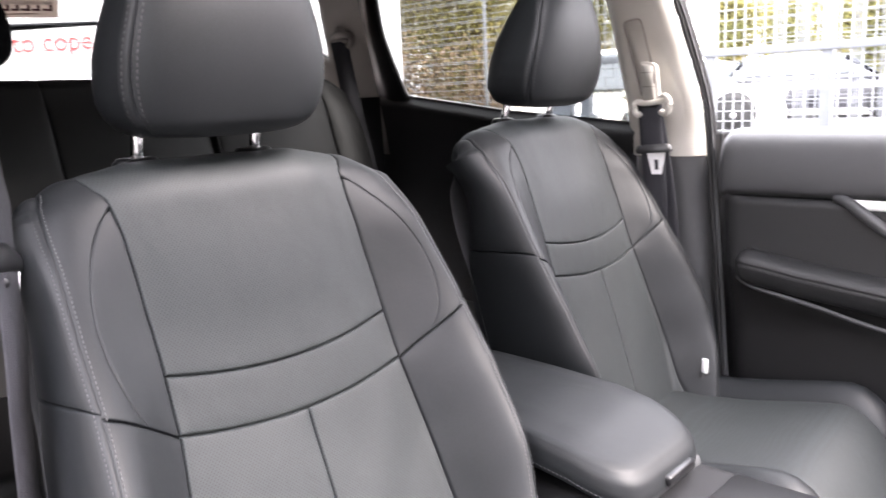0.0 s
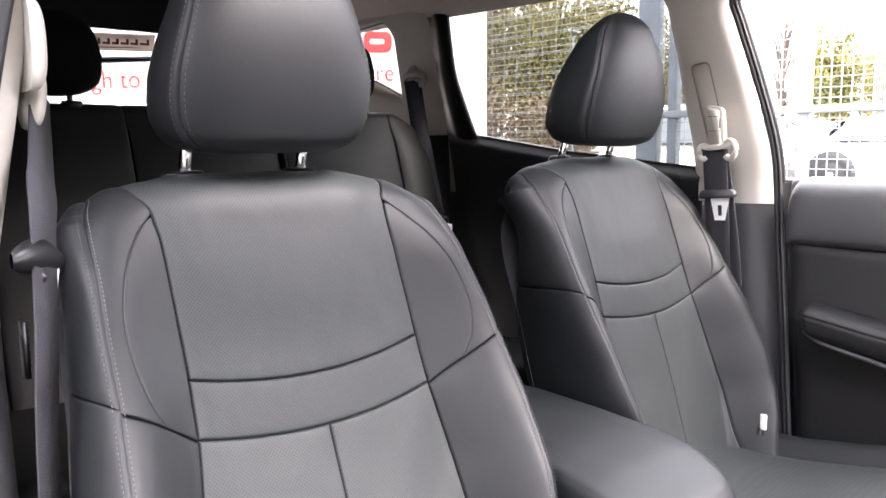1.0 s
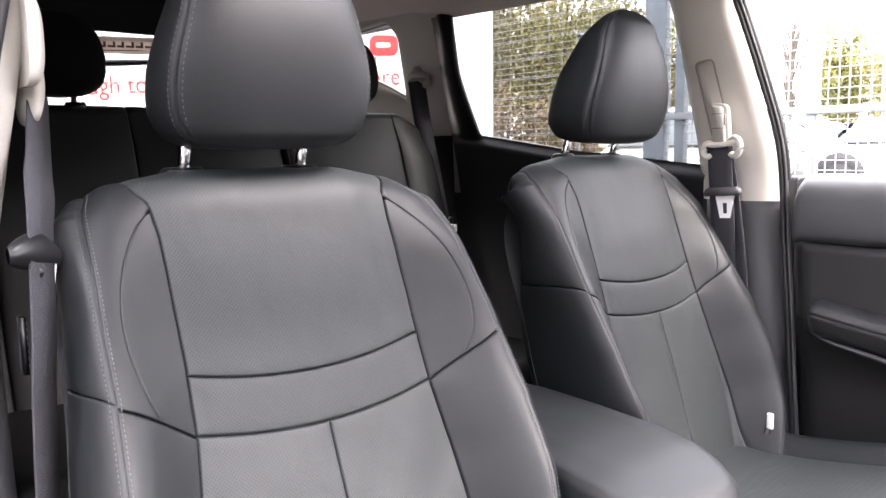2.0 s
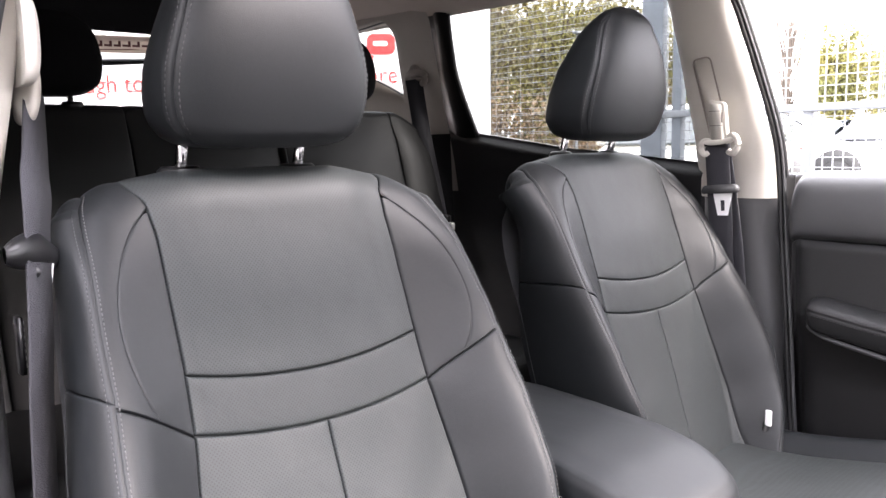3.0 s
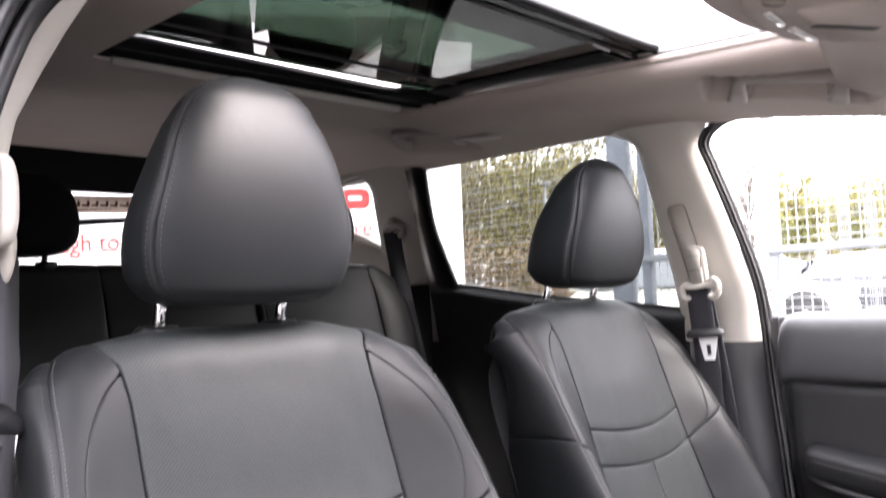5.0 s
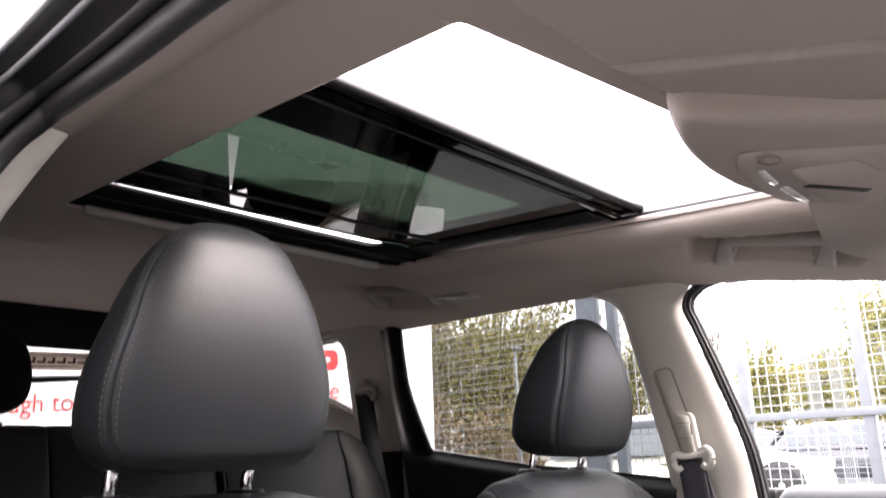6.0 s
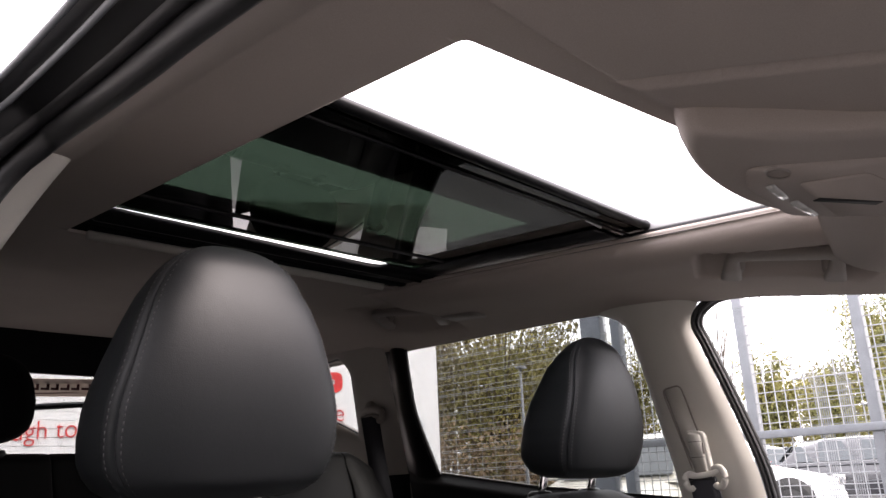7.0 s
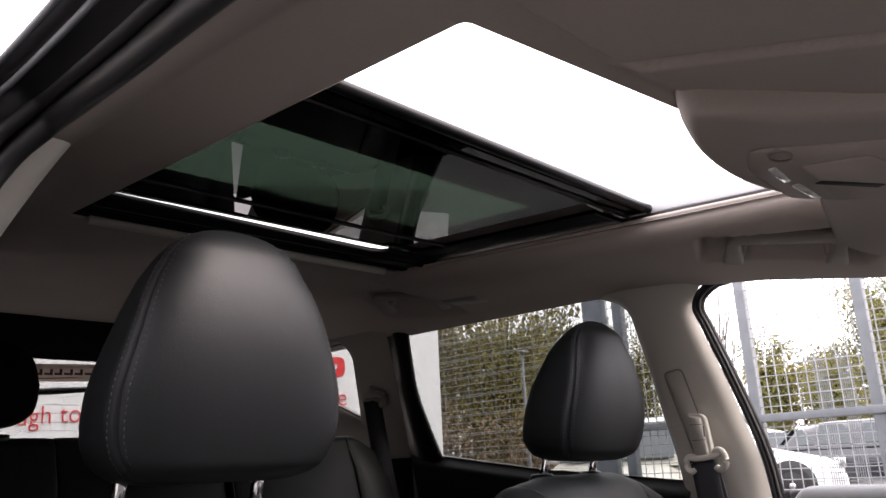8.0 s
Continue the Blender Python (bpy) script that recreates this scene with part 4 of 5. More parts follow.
# grab handles and small roof lamp
def grab_handle(bar0, bar1, foot0, foot1, label):
    """A flat moulded bow below the headliner: a bar between two feet, in a shallow recess."""
    g = thing("grab_handle", label, "grab handle", "roof grab handles")
    b0, b1, f0, f1 = (Vector(p) for p in (bar0, bar1, foot0, foot1))
    along = (b1 - b0).normalized()
    up = ((b0 + b1) / 2 - (f0 + f1) / 2)
    up = (up - along * up.dot(along)).normalized()
    off = along.cross(up).normalized()
    if off.z > 0:
        off = -off

    # a rounded bar bent into a bow, its feet broader than its grip
    path = rounded([f0, f0.lerp(b0, 0.5), b0, b0.lerp(b1, 0.33), b0.lerp(b1, 0.67), b1, f1.lerp(b1, 0.5), f1], [0.0, 0.001, 0.020, 0.001, 0.001, 0.020, 0.001, 0.0], 6)
    path = [p for i, p in enumerate(path) if not i or (p - path[i - 1]).length > 1e-4]
    n = len(path) - 1
    bm = bmesh.new()

    def at(u, v):
        i = round(v * n)
        p = path[i]
        tan = (path[min(n, i + 1)] - path[max(0, i - 1)]).normalized()
        side = tan.cross(off).normalized()
        far = max(0.0, (p - (b0 + b1) / 2).dot(-up)) / max(1e-6, ((f0 + f1) / 2 - (b0 + b1) / 2).dot(-up))
        wide, thick = lerp(0.0105, 0.0165, smooth(0.3, 0.9, far)), 0.0080
        a = u * 2 * math.pi
        return p + side * wide * math.copysign(abs(math.cos(a)) ** 0.55, math.cos(a)) + off * thick * math.copysign(abs(math.sin(a)) ** 0.55, math.sin(a))

    add_grid(bm, at, even(20)[:-1], [i / n for i in range(n + 1)], True)
    for end in ((f0, b0), (f1, b1)):
        ring = sorted((e for e in bm.edges if e.is_boundary), key=lambda e: (e.verts[0].co - end[0]).length)[:20]
        bmesh.ops.contextual_create(bm, geom=ring)
    part("grip", bm, GREY_TRIM, g, "grey-beige moulded grip")
    for f, b in ((f0, b0), (f1, b1)):
        k = 1 if f is f0 else -1
        p = lerp(f, b, 0.25) + along * k * 0.010
        part("hinge", tube([p - off * 0.002, p - off * 0.045], [0.009, 0.014], 12), GREY_TRIM, g)
    return g


grab_handle((0.403, -0.251, 1.595), (0.462, -0.390, 1.576), (0.470, -0.2145, 1.577), (0.515, -0.360, 1.5515), "grey-beige moulded grab handle under the headliner")
grab_handle((0.446, 0.680, 1.676), (0.478, 0.516, 1.660), (0.520, 0.705, 1.656), (0.545, 0.535, 1.640), "grey-beige rear grab handle in shade")
hook = thing("roof_lamp", "small grey oval cover on the headliner", "roof lamp")
part("cover", slab([Vector((x, y, liner(x, y) - 0.004)) for x, y, _ in rounded([(0.445, 0.35, 0), (0.508, 0.36, 0), (0.508, 0.47, 0), (0.445, 0.46, 0)], 0.018, 5)], (0, 0, 0.012), 0.003), GREY_TRIM, hook)

# overhead console and sun visors
cons = thing("overhead_console", "beige overhead console with lamps and a sunglasses box", "overhead console")
CZ = 1.566
loop = rounded([(-0.150, -0.476, 0), (-0.11, -0.450, 0), (-0.017, -0.421, 0), (0.09, -0.413, 0), (0.185, -0.430, 0), (0.25, -0.52, 0), (0.27, -0.62, 0), (0.16, -0.80, 0), (0.05, -0.80, 0), (-0.03, -0.60, 0)], [0.02, 0.04, 0.05, 0.05, 0.03, 0.03, 0.03, 0.04, 0.04, 0.03], 6)
bm = bmesh.new()
rows = []
for k, dz in ((1.03, 0.034), (1.02, 0.020), (1.0, 0.009), (0.975, 0.003), (0.94, 0.0), (0.5, -0.002), (0.0, -0.002)):
    c = Vector((0.035, -0.60, 0))
    rows.append([bm.verts.new(((q := c + (p - c) * k).x, q.y, CZ + dz + 0.05 * (q.y + 0.41))) for p in loop])
for a, b in zip(rows, rows[1:]):
    for i in range(len(a)):
        bm.faces.new((a[i], a[(i + 1) % len(a)], b[(i + 1) % len(a)], b[i]))
part("body", bm, LINER, cons, "beige plastic body")
cz = lambda y: CZ + 0.05 * (y + 0.41)
flat = lambda pts, drop, r, n=4: [Vector((p.x, p.y, cz(p.y) - drop)) for p in rounded([(x, y, 0) for x, y in pts], r, n)]
part("lamp_panel", slab(flat(((-0.030, -0.474), (0.03, -0.446), (0.165, -0.434), (0.262, -0.505), (0.235, -0.60), (0.055, -0.60)), 0.0005, 0.02, 5), (0, 0, -0.0035), 0.0016), LINER, cons, "beige lamp panel")
for pts in (((0.036, -0.464), (0.094, -0.458), (0.094, -0.466), (0.036, -0.474)), ((0.112, -0.458), (0.186, -0.456), (0.186, -0.464), (0.112, -0.468))):
    part("lamp_lens", slab(flat(pts, 0.003, 0.004), (0, 0, -0.003), 0.001), LENS, cons, "clear ribbed lamp lens")
bm = bmesh.new()
add_grid(bm, lambda u, v: Vector((0.004 + 0.020 * (1 - v * 0.2) * math.cos(u * 2 * math.pi), -0.492 + 0.012 * (1 - v * 0.2) * math.sin(u * 2 * math.pi), cz(-0.487) - 0.002 - 0.006 * v if v < 1 else cz(-0.487) - 0.006)), even(24)[:-1], (0, 0.5, 0.9, 1), True)
part("button", bm, GREY_TRIM, cons, "oval grey-beige button")
boxlid = part("box_lid", slab(flat(((0.052, -0.492), (0.070, -0.556), (0.149, -0.566), (0.256, -0.530), (0.205, -0.476)), 0.003, 0.01), (0, 0, -0.0035), 0.0012), LINER, cons, "beige hinged box lid")
part("finger_slot", slab([Vector((x, y, cz(y) - 0.0062)) for x, y in ((0.119, -0.482), (0.186, -0.526), (0.180, -0.536), (0.113, -0.491))], (0, 0, -0.0012), 0), SEAM, boxlid, "dark slot")


far_visor = thing("sun_visor", "beige sun visor folded up against the headliner", "sun visor", "sun visors")
visor_z = lambda x, y: 1.566 + 0.06 * (y + 0.414) - 0.115 * (x - 0.19)
loop = rounded([(0.185, -0.462, 0), (0.222, -0.449, 0), (0.385, -0.408, 0), (0.462, -0.432, 0), (0.52, -0.52, 0), (0.53, -0.66, 0), (0.30, -0.66, 0)], [0.006, 0.02, 0.035, 0.035, 0.03, 0.03, 0.02], 8)
part("flap", slab([Vector((p.x, p.y, visor_z(p.x, p.y))) for p in loop], (0, 0, 0.016), 0.006, 3), LINER, far_visor)
part("pivot", tube([(0.49, -0.665, visor_z(0.49, -0.665) + 0.008), (0.56, -0.665, visor_z(0.56, -0.665) + 0.012)], 0.008, 10), GREY_TRIM, far_visor)
near_visor = thing("sun_visor", "beige sun visor folded flat against the headliner", "sun visor", "sun visors")
bm = bmesh.new()


def visor_flap(u, v):
    """The padded underside of the visor, following the headliner, with rolled edges."""
    a, b = Vector((-0.505, -0.466, 0)).lerp(Vector((-0.234, -0.458, 0)), u), Vector((-0.545, -0.76, 0)).lerp(Vector((-0.133, -0.70, 0)), u)
    p = a.lerp(b, v)
    d = min(min(u, 1 - u) * (a - b).length * 1.2, v * 0.25, (1 - v) * 0.25)
    return Vector((p.x, p.y, liner(p.x, p.y) + 0.001 - 0.014 * (1 - (1 - min(1.0, d / 0.006)) ** 2) ** 0.5))


add_grid(bm, visor_flap, eased(40, 0.9), eased(30, 0.9))
part("flap", bm, LINER, near_visor)
part("pivot", tube([(-0.52, -0.745, 1.572), (-0.565, -0.765, 1.570)], 0.008, 10), GREY_TRIM, near_visor)

# ---- near side: door opening with its pillar ----
near_b = thing("pillar_trim", "pale beige driver side pillar cover above a dark lower cover", "pillar trim", "pillar covers")
nx = lambda z: -0.663 + 0.20 * max(0.0, z - 1.15) + 0.26 * max(0.0, z - 1.45)
n_front = lambda z: table(z, (0.5, 0.9, 1.06, 1.12, 1.2, 1.3, 1.4, 1.5, 1.55, 1.565, 1.575, 1.58), (-0.20, -0.11, -0.082, -0.075, -0.070, -0.064, -0.054, -0.046, -0.056, -0.066, -0.066, -0.050))
n_back = lambda z: table(z, (0.5, 1.12, 1.3, 1.5, 1.54, 1.557, 1.568, 1.575, 1.58), (0.07, 0.075, 0.085, 0.055, 0.034, 0.016, -0.006, -0.026, -0.046))
part("upper_cover", strip(n_front, n_back, (1.105, 1.578), nx, -0.03, -0.012, 16), BEIGE, near_b, "pale beige plastic")
part("lower_cover", strip(n_front, n_back, (0.45, 1.102), nx, -0.03, -0.012, 16), PLASTIC, near_b, "dark grey plastic")
belt_near = seat_belt(-0.598, 0.006, 1.305, -1, (-0.645, -0.10, 0.62), "dark grey driver seat belt with its tongue hanging on the strap", 1.17)
bm = bmesh.new()
add_grid(bm, lambda u, v: Vector((lerp(-0.660, -0.602, v), -0.096 + 0.016 * math.cos(2 * math.pi * u) * math.sin(math.pi * lerp(0.06, 0.94, v)) ** 0.5 + lerp(-0.03, 0.03, v), 1.175 + 0.017 * math.sin(2 * math.pi * u) * math.sin(math.pi * lerp(0.06, 0.94, v)) ** 0.5 - 0.012 * smooth(0.55, 1.0, v))), even(20)[:-1], even(16), True)
part("stop", bm, BLACK_PLASTIC, belt_near, "black plastic tongue housing")
part("tongue", box((-0.6160, -0.090, 1.124), (-0.6148, -0.078, 1.160), 0.0004, Matrix.Rotation(0.14, 4, "Y")), STEEL, belt_near, "bright steel tongue")
part("stop_button", tube([(-0.634, -0.112, 1.156), (-0.633, -0.100, 1.156)], 0.005, 10), BLACK_PLASTIC, belt_near)
bm = bmesh.new()
for i in range(7):
    add_box(bm, (-0.6335, -0.0475, 1.098 - 0.007 * i), (-0.6325, -0.0405, 1.102 - 0.007 * i))
lab = thing("warning_label", "small label with pale unreadable marks on the belt", "label")
part("plate", box((-0.6385, -0.052, 1.050), (-0.6337, -0.036, 1.106)), BLACK_PLASTIC, lab)
part("marks", bm, WHITE, lab, "pale unreadable marks")

# seal, flange and outer roof edge over the driver's door
seal_near = thing("door_seal", "black rubber seal round the driver door opening", "rubber seal", "door seals")
edge = curve_through([(-0.705, -0.185, 0.5), (-0.700, -0.105, 0.95), (-0.692, -0.088, 1.15), (-0.664, -0.080, 1.30), (-0.630, -0.066, 1.44), (-0.596, -0.058, 1.532), (-0.569, -0.085, 1.572), (-0.563, -0.125, 1.577), (-0.566, -0.25, 1.566), (-0.570, -0.38, 1.556), (-0.578, -0.55, 1.530), (-0.60, -0.78, 1.46)], 6)
part("seal_bead", tube(edge, 0.011, 10), RUBBER, seal_near)
part("seal_lip", tube([p + Vector((-0.014, -0.010, 0.012)) for p in edge], 0.008, 8), RUBBER, seal_near)
bm = bmesh.new()
offs = ((0.0, 0.0, 0.006), (-0.012, -0.006, 0.011), (-0.026, -0.010, 0.008), (-0.030, -0.010, 0.015), (-0.046, -0.012, 0.012), (-0.058, -0.012, 0.020))
rows = [[bm.verts.new(p + Vector(o)) for o in offs] for p in edge]
for a, b in zip(rows, rows[1:]):
    for i in range(len(offs) - 1):
        bm.faces.new((a[i], a[i + 1], b[i + 1], b[i]))
part("flange", bm, BLACK_PLASTIC, seal_near, "gloss black door opening flange")
for o in ((-0.059, -0.012, 0.019), (-0.045, -0.012, 0.010)):
    part("outer_strip", tube([p + Vector(o) for p in edge if p.y < -0.06 and p.z > 1.4], 0.0028, 8), GALV, seal_near, "thin bright edge")

# ---- rear bench ----
bench = thing("rear_bench", "black leather rear bench seat in the shade", "rear seat")
TOP = lambda x: 1.362 - 0.9 * max(0, abs(x - 0.02) - 0.50) ** 1.25


def bench_panel(x0, x1, mat=REAR_LEATHER_SHADED):
    bm = bmesh.new()

    def at(u, v):
        x = lerp(x0, x1, u)
        top = TOP(x)
        d = min(u, 1 - u) * (x1 - x0)
        if v < 0.8:
            z = lerp(0.62, top - 0.03, v / 0.8)
            y = 0.865 - 0.32 * (top - z) - 0.012 * math.sin(math.pi * u)
            y += 2.0 * groove(d)
            return Vector((x, y, z))
        a = (v - 0.8) / 0.2 * math.pi
        return Vector((x, 0.895 - 0.03 * math.cos(a) + 0.01 * (a > 2), top - 0.03 + 0.03 * math.sin(a) - groove(d)))

    add_grid(bm, at, eased(24), [0.8 * t for t in even(14)] + [0.8 + 0.2 * t for t in even(10)][1:])
    return bm


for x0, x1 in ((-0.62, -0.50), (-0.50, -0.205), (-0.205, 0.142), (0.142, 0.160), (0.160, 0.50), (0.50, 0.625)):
    part("back_panel", bench_panel(x0, x1), REAR_LEATHER_SHADED, bench)
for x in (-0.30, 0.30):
    part("seat_cushion", box((x - 0.30, 0.30, 0.62), (x + 0.30, 0.80, 0.80), 0.05, None, 4), REAR_LEATHER_SHADED, bench)
part("bench_base", box((-0.60, 0.34, 0.30), (0.60, 0.95, 0.64), 0.02), CLOTH_BLACK, bench)
part("release_strap", box((0.132, 0.852, 1.275), (0.156, 0.866, 1.315), 0.003), BLACK_PLASTIC, bench, "black release strap")
bm = bmesh.new()
for z in (1.283, 1.300):
    pts = [(0.144 + 0.006 * math.cos(a), 0.849, z + 0.005 * math.sin(a)) for a in [i * math.pi / 6 for i in range(13)]]
    add_tube(bm, pts, 0.0013, 6)
part("strap_marks", bm, WHITE, bench, "pale marks on the strap")


def rear_headrest(x):
    h = thing("headrest", "black cloth rear head restraint above the bench", "headrest", "rear headrests")
    bm = bmesh.new()

    def at(u, v):
        th = u * 2 * math.pi
        r = math.sin(v * math.pi) ** 0.45
        cx, cz = math.copysign(abs(math.cos(th)) ** 0.6, math.cos(th)), math.copysign(abs(math.sin(th)) ** 0.6, math.sin(th))
        z = 0.085 * cz * r
        return Vector(((0.128 - 0.018 * max(0, z) / 0.085) * cx * r, 0.905 - 0.05 * math.cos(v * math.pi), 1.462 + z * (1.08 if z > 0 else 1.0)))

    add_grid(bm, at, even(40)[:-1], [0.001] + even(16)[1:-1] + [0.999], True)
    part("cushion", bm, CLOTH_BLACK, h).location.x = x
    for k in (-0.06, 0.06):
        part("post", tube([(x + k, 0.905, 1.34), (x + k, 0.905, 1.40)], 0.006, 10), BLACK_PLASTIC, h)
        part("post_guide", tube([(x + k, 0.895, 1.352), (x + k, 0.895, 1.368)], [0.024, 0.020], 14), BLACK_PLASTIC, h)


rear_headrest(-0.362)
rear_headrest(0.345)

# ---- tailgate with its window ----
gate = thing("tailgate", "closed tailgate with dark trim round its window", "tailgate")
TGY = lambda z: 1.78 - 0.35 * (z - 1.45)
bm = bmesh.new()
out = [(-0.68, 0.9), (0.68, 0.9), (0.64, 1.84), (-0.64, 1.84)]
inn = [(-0.56, 1.34), (0.56, 1.34), (0.50, 1.640), (-0.50, 1.640)]
rows = []
for pts, k in ((out, 0.0), (inn, 0.0), (inn, 0.03)):
    rows.append([bm.verts.new((p.x, TGY(p.y) + k - (0.03 if pts is out else 0), p.y)) for p in [Vector(q) for q in rounded(pts, 0.05, 5)]])
for a, b in zip(rows, rows[1:]):
    for i in range(len(a)):
        bm.faces.new((a[i], a[(i + 1) % len(a)], b[(i + 1) % len(a)], b[i]))
part("trim_panel", bm, CLOTH_BLACK, gate, "black lining")
part("window_pane", slab([Vector((x, TGY(z) + 0.022, z)) for x, z in ((-0.6, 1.30), (0.6, 1.30), (0.55, 1.67), (-0.55, 1.67))], (0, 0.004, 0), 0), PRIVACY, gate, "heated rear glass", smooth=False)
for i in range(11):
    z = 1.36 + 0.025 * i
    part("heating_wire", tube([(-0.52, TGY(z) + 0.0205, z), (0.52, TGY(z) + 0.0205, z)], 0.0005, 4), GALV, gate)
part("wiper", tube([(-0.30, TGY(1.52) + 0.04, 1.520), (0.10, TGY(1.55) + 0.045, 1.552), (0.42, TGY(1.575) + 0.04, 1.578)], [0.008, 0.010, 0.006], 8), RUBBER, gate, "black wiper blade")
# dealer sticker, its writing left as plain shapes
def sticker_film(name, colour):
    """Thin film that lets daylight through."""
    m = bpy.data.materials.new(name)
    m.use_nodes = True
    n, l = m.node_tree.nodes, m.node_tree.links
    tr, mx = n.new("ShaderNodeBsdfTranslucent"), n.new("ShaderNodeMixShader")
    tr.inputs["Color"].default_value = (*colour, 1)
    n["Principled BSDF"].inputs["Base Color"].default_value = (*colour, 1)
    mx.inputs[0].default_value = 0.6
    l.new(n["Principled BSDF"].outputs[0], mx.inputs[1]), l.new(tr.outputs[0], mx.inputs[2]), l.new(mx.outputs[0], n["Material Output"].inputs["Surface"])
    return m


stk = thing("window_sticker", "pale sticker with dark red shapes on the rear glass", "sticker")
SY = lambda z: TGY(z) + 0.016
part("sheet", slab([Vector((x, SY(z), z)) for x, z in ((-0.02, 1.572), (0.215, 1.581), (0.215, 1.632), (-0.02, 1.623))], (0, 0.001, 0), 0), sticker_film("beige_sticker_film", (0.62, 0.54, 0.49)), stk, smooth=False)
DARK_RED = material("dark_red_print", (0.09, 0.02, 0.025), 0.5)
bm = bmesh.new()
for x, w in ((0.196, 0.030), (0.160, 0.024), (0.131, 0.026), (0.100, 0.022), (0.073, 0.024), (0.044, 0.024), (0.015, 0.028)):
    zc = 1.6080 + (x - 0.10) * 0.04
    for dz in (-0.0105, 0.0105):
        add_box(bm, (x - w, SY(zc) - 0.0015, zc + dz - 0.0034), (x, SY(zc) - 0.0008, zc + dz + 0.0034))
    add_box(bm, (x - 0.008, SY(zc) - 0.0015, zc - 0.0105), (x, SY(zc) - 0.0008, zc + 0.0105))
part("print", bm, DARK_RED, stk, "dark red print", smooth=False)
part("print_bar", box((0.0, SY(1.585) - 0.0018, 1.5850), (0.19, SY(1.585) - 0.0010, 1.5880), 0, Matrix.Rotation(-0.06, 4, "Y")), DARK_RED, stk, smooth=False)

# ---- floor and centre console ----
tagged(part("floor", box((-0.70, -1.3, 0.25), (0.70, 1.75, 0.34), 0.01), CLOTH_BLACK), "black carpeted car floor", "car floor", kind="structure")
tagged(part("side_sill", box((-0.80, -1.2, 0.28), (-0.66, 0.9, 0.44), 0.03), BLACK_PLASTIC), "dark door sill", "door sill", kind="structure")
# plain unseen dashboard and bonnet, closing the cabin against ground bounce from in front
tagged(part("dashboard", box((-0.66, -1.78, 0.45), (0.70, -1.22, 1.04), 0.08, None, 4), BLACK_TRIM), "plain dark dashboard closing the cabin", "dashboard", kind="structure")
bm = bmesh.new()


def nose(u, v):
    """The front of the car: bonnet, wings and rounded nose in one skin."""
    y = lerp(-1.70, -2.78, v)
    top = table(y, (-2.78, -2.74, -2.62, -2.3, -1.9, -1.70), (0.62, 0.74, 0.84, 0.93, 1.00, 1.03))
    w = 0.86 * (1 - 0.22 * max(0.0, (v - 0.55) / 0.45) ** 2.2)
    a = u * math.pi
    cx, cz = math.copysign(abs(math.cos(a)) ** 0.30, math.cos(a)), max(0.0, math.sin(a)) ** 0.38
    return Vector((w * cx, y, 0.30 + (top - 0.30) * cz))


rows = add_grid(bm, nose, even(30), even(24))
bm.faces.new(rows[-1])
tagged(part("bonnet", bm, BLACK_PLASTIC), "dark bonnet and wings of the car", "bonnet", kind="structure")
for k in (-1, 1):
    bm = bmesh.new()
    add_tube(bm, curve_through([(k * 0.60, -0.80, 1.575), (k * 0.65, -1.10, 1.42), (k * 0.72, -1.45, 1.20), (k * 0.77, -1.74, 1.02)], 6), [lerp(0.026, 0.04, i / 18) for i in range(19)], 10)
    tagged(part("windscreen_pillar", bm, BLACK_PLASTIC), "dark pillar beside the windscreen", "windscreen pillar", kind="structure")
bm = bmesh.new()
add_grid(bm, lambda u, v: Vector((lerp(-1, 1, u) * lerp(0.58, 0.74, v), lerp(-0.84, -1.72, v) - 0.10 * math.sin(math.pi * u), lerp(1.60, 1.03, v))), even(16), even(8))
tagged(part("windscreen", bm, CLEAR), "clear curved windscreen", "windscreen", kind="structure")
# rear near side closing the cabin, windows left out to darken the rear
bm = bmesh.new()
add_grid(bm, lambda u, v: Vector((-0.70 + 0.22 * max(0, lerp(0.4, 1.72, v) - 1.2), lerp(0.07, 1.75, u), lerp(0.4, 1.72, v))), even(10), even(10))
tagged(part("wall_near", bm, CLOTH_BLACK), "dark windowless cabin side, closed to keep light off the rear", "car side", kind="structure")
cc = thing("centre_console", "dark plastic centre console with padded leather armrest lid", "centre console")
part("console_body", box((-0.105, -0.98, 0.34), (0.105, 0.10, 0.80), 0.03, None, 3), BLACK_TRIM, cc)
part("console_front", box((-0.098, -0.400, 0.70), (0.098, -0.372, 0.812), 0.012), PLASTIC, cc)
bm = bmesh.new()


def lid(u, v):
    th = u * 2 * math.pi
    cx, cy = math.copysign(abs(math.cos(th)) ** 0.42, math.cos(th)), math.copysign(abs(math.sin(th)) ** 0.30, math.sin(th))
    k = table(v, (0, 0.1, 0.25, 0.4, 0.55, 0.75, 1.0), (0.93, 0.985, 1.0, 0.985, 0.93, 0.6, 0.0))
    x, y = 0.112 * cx * k, -0.155 + 0.252 * cy * (k if k > 0.9 else k)
    drop = table(y, (-0.41, -0.38, -0.32, -0.24, -0.04, 0.1), (-0.040, -0.030, -0.012, 0.0, 0.004, -0.004))
    z = 0.835 + table(v, (0, 0.1, 0.25, 0.4, 0.55, 0.75, 1.0), (0.0, 0.004, 0.018, 0.034, 0.046, 0.052, 0.053)) + drop
    return Vector((x, y, z))


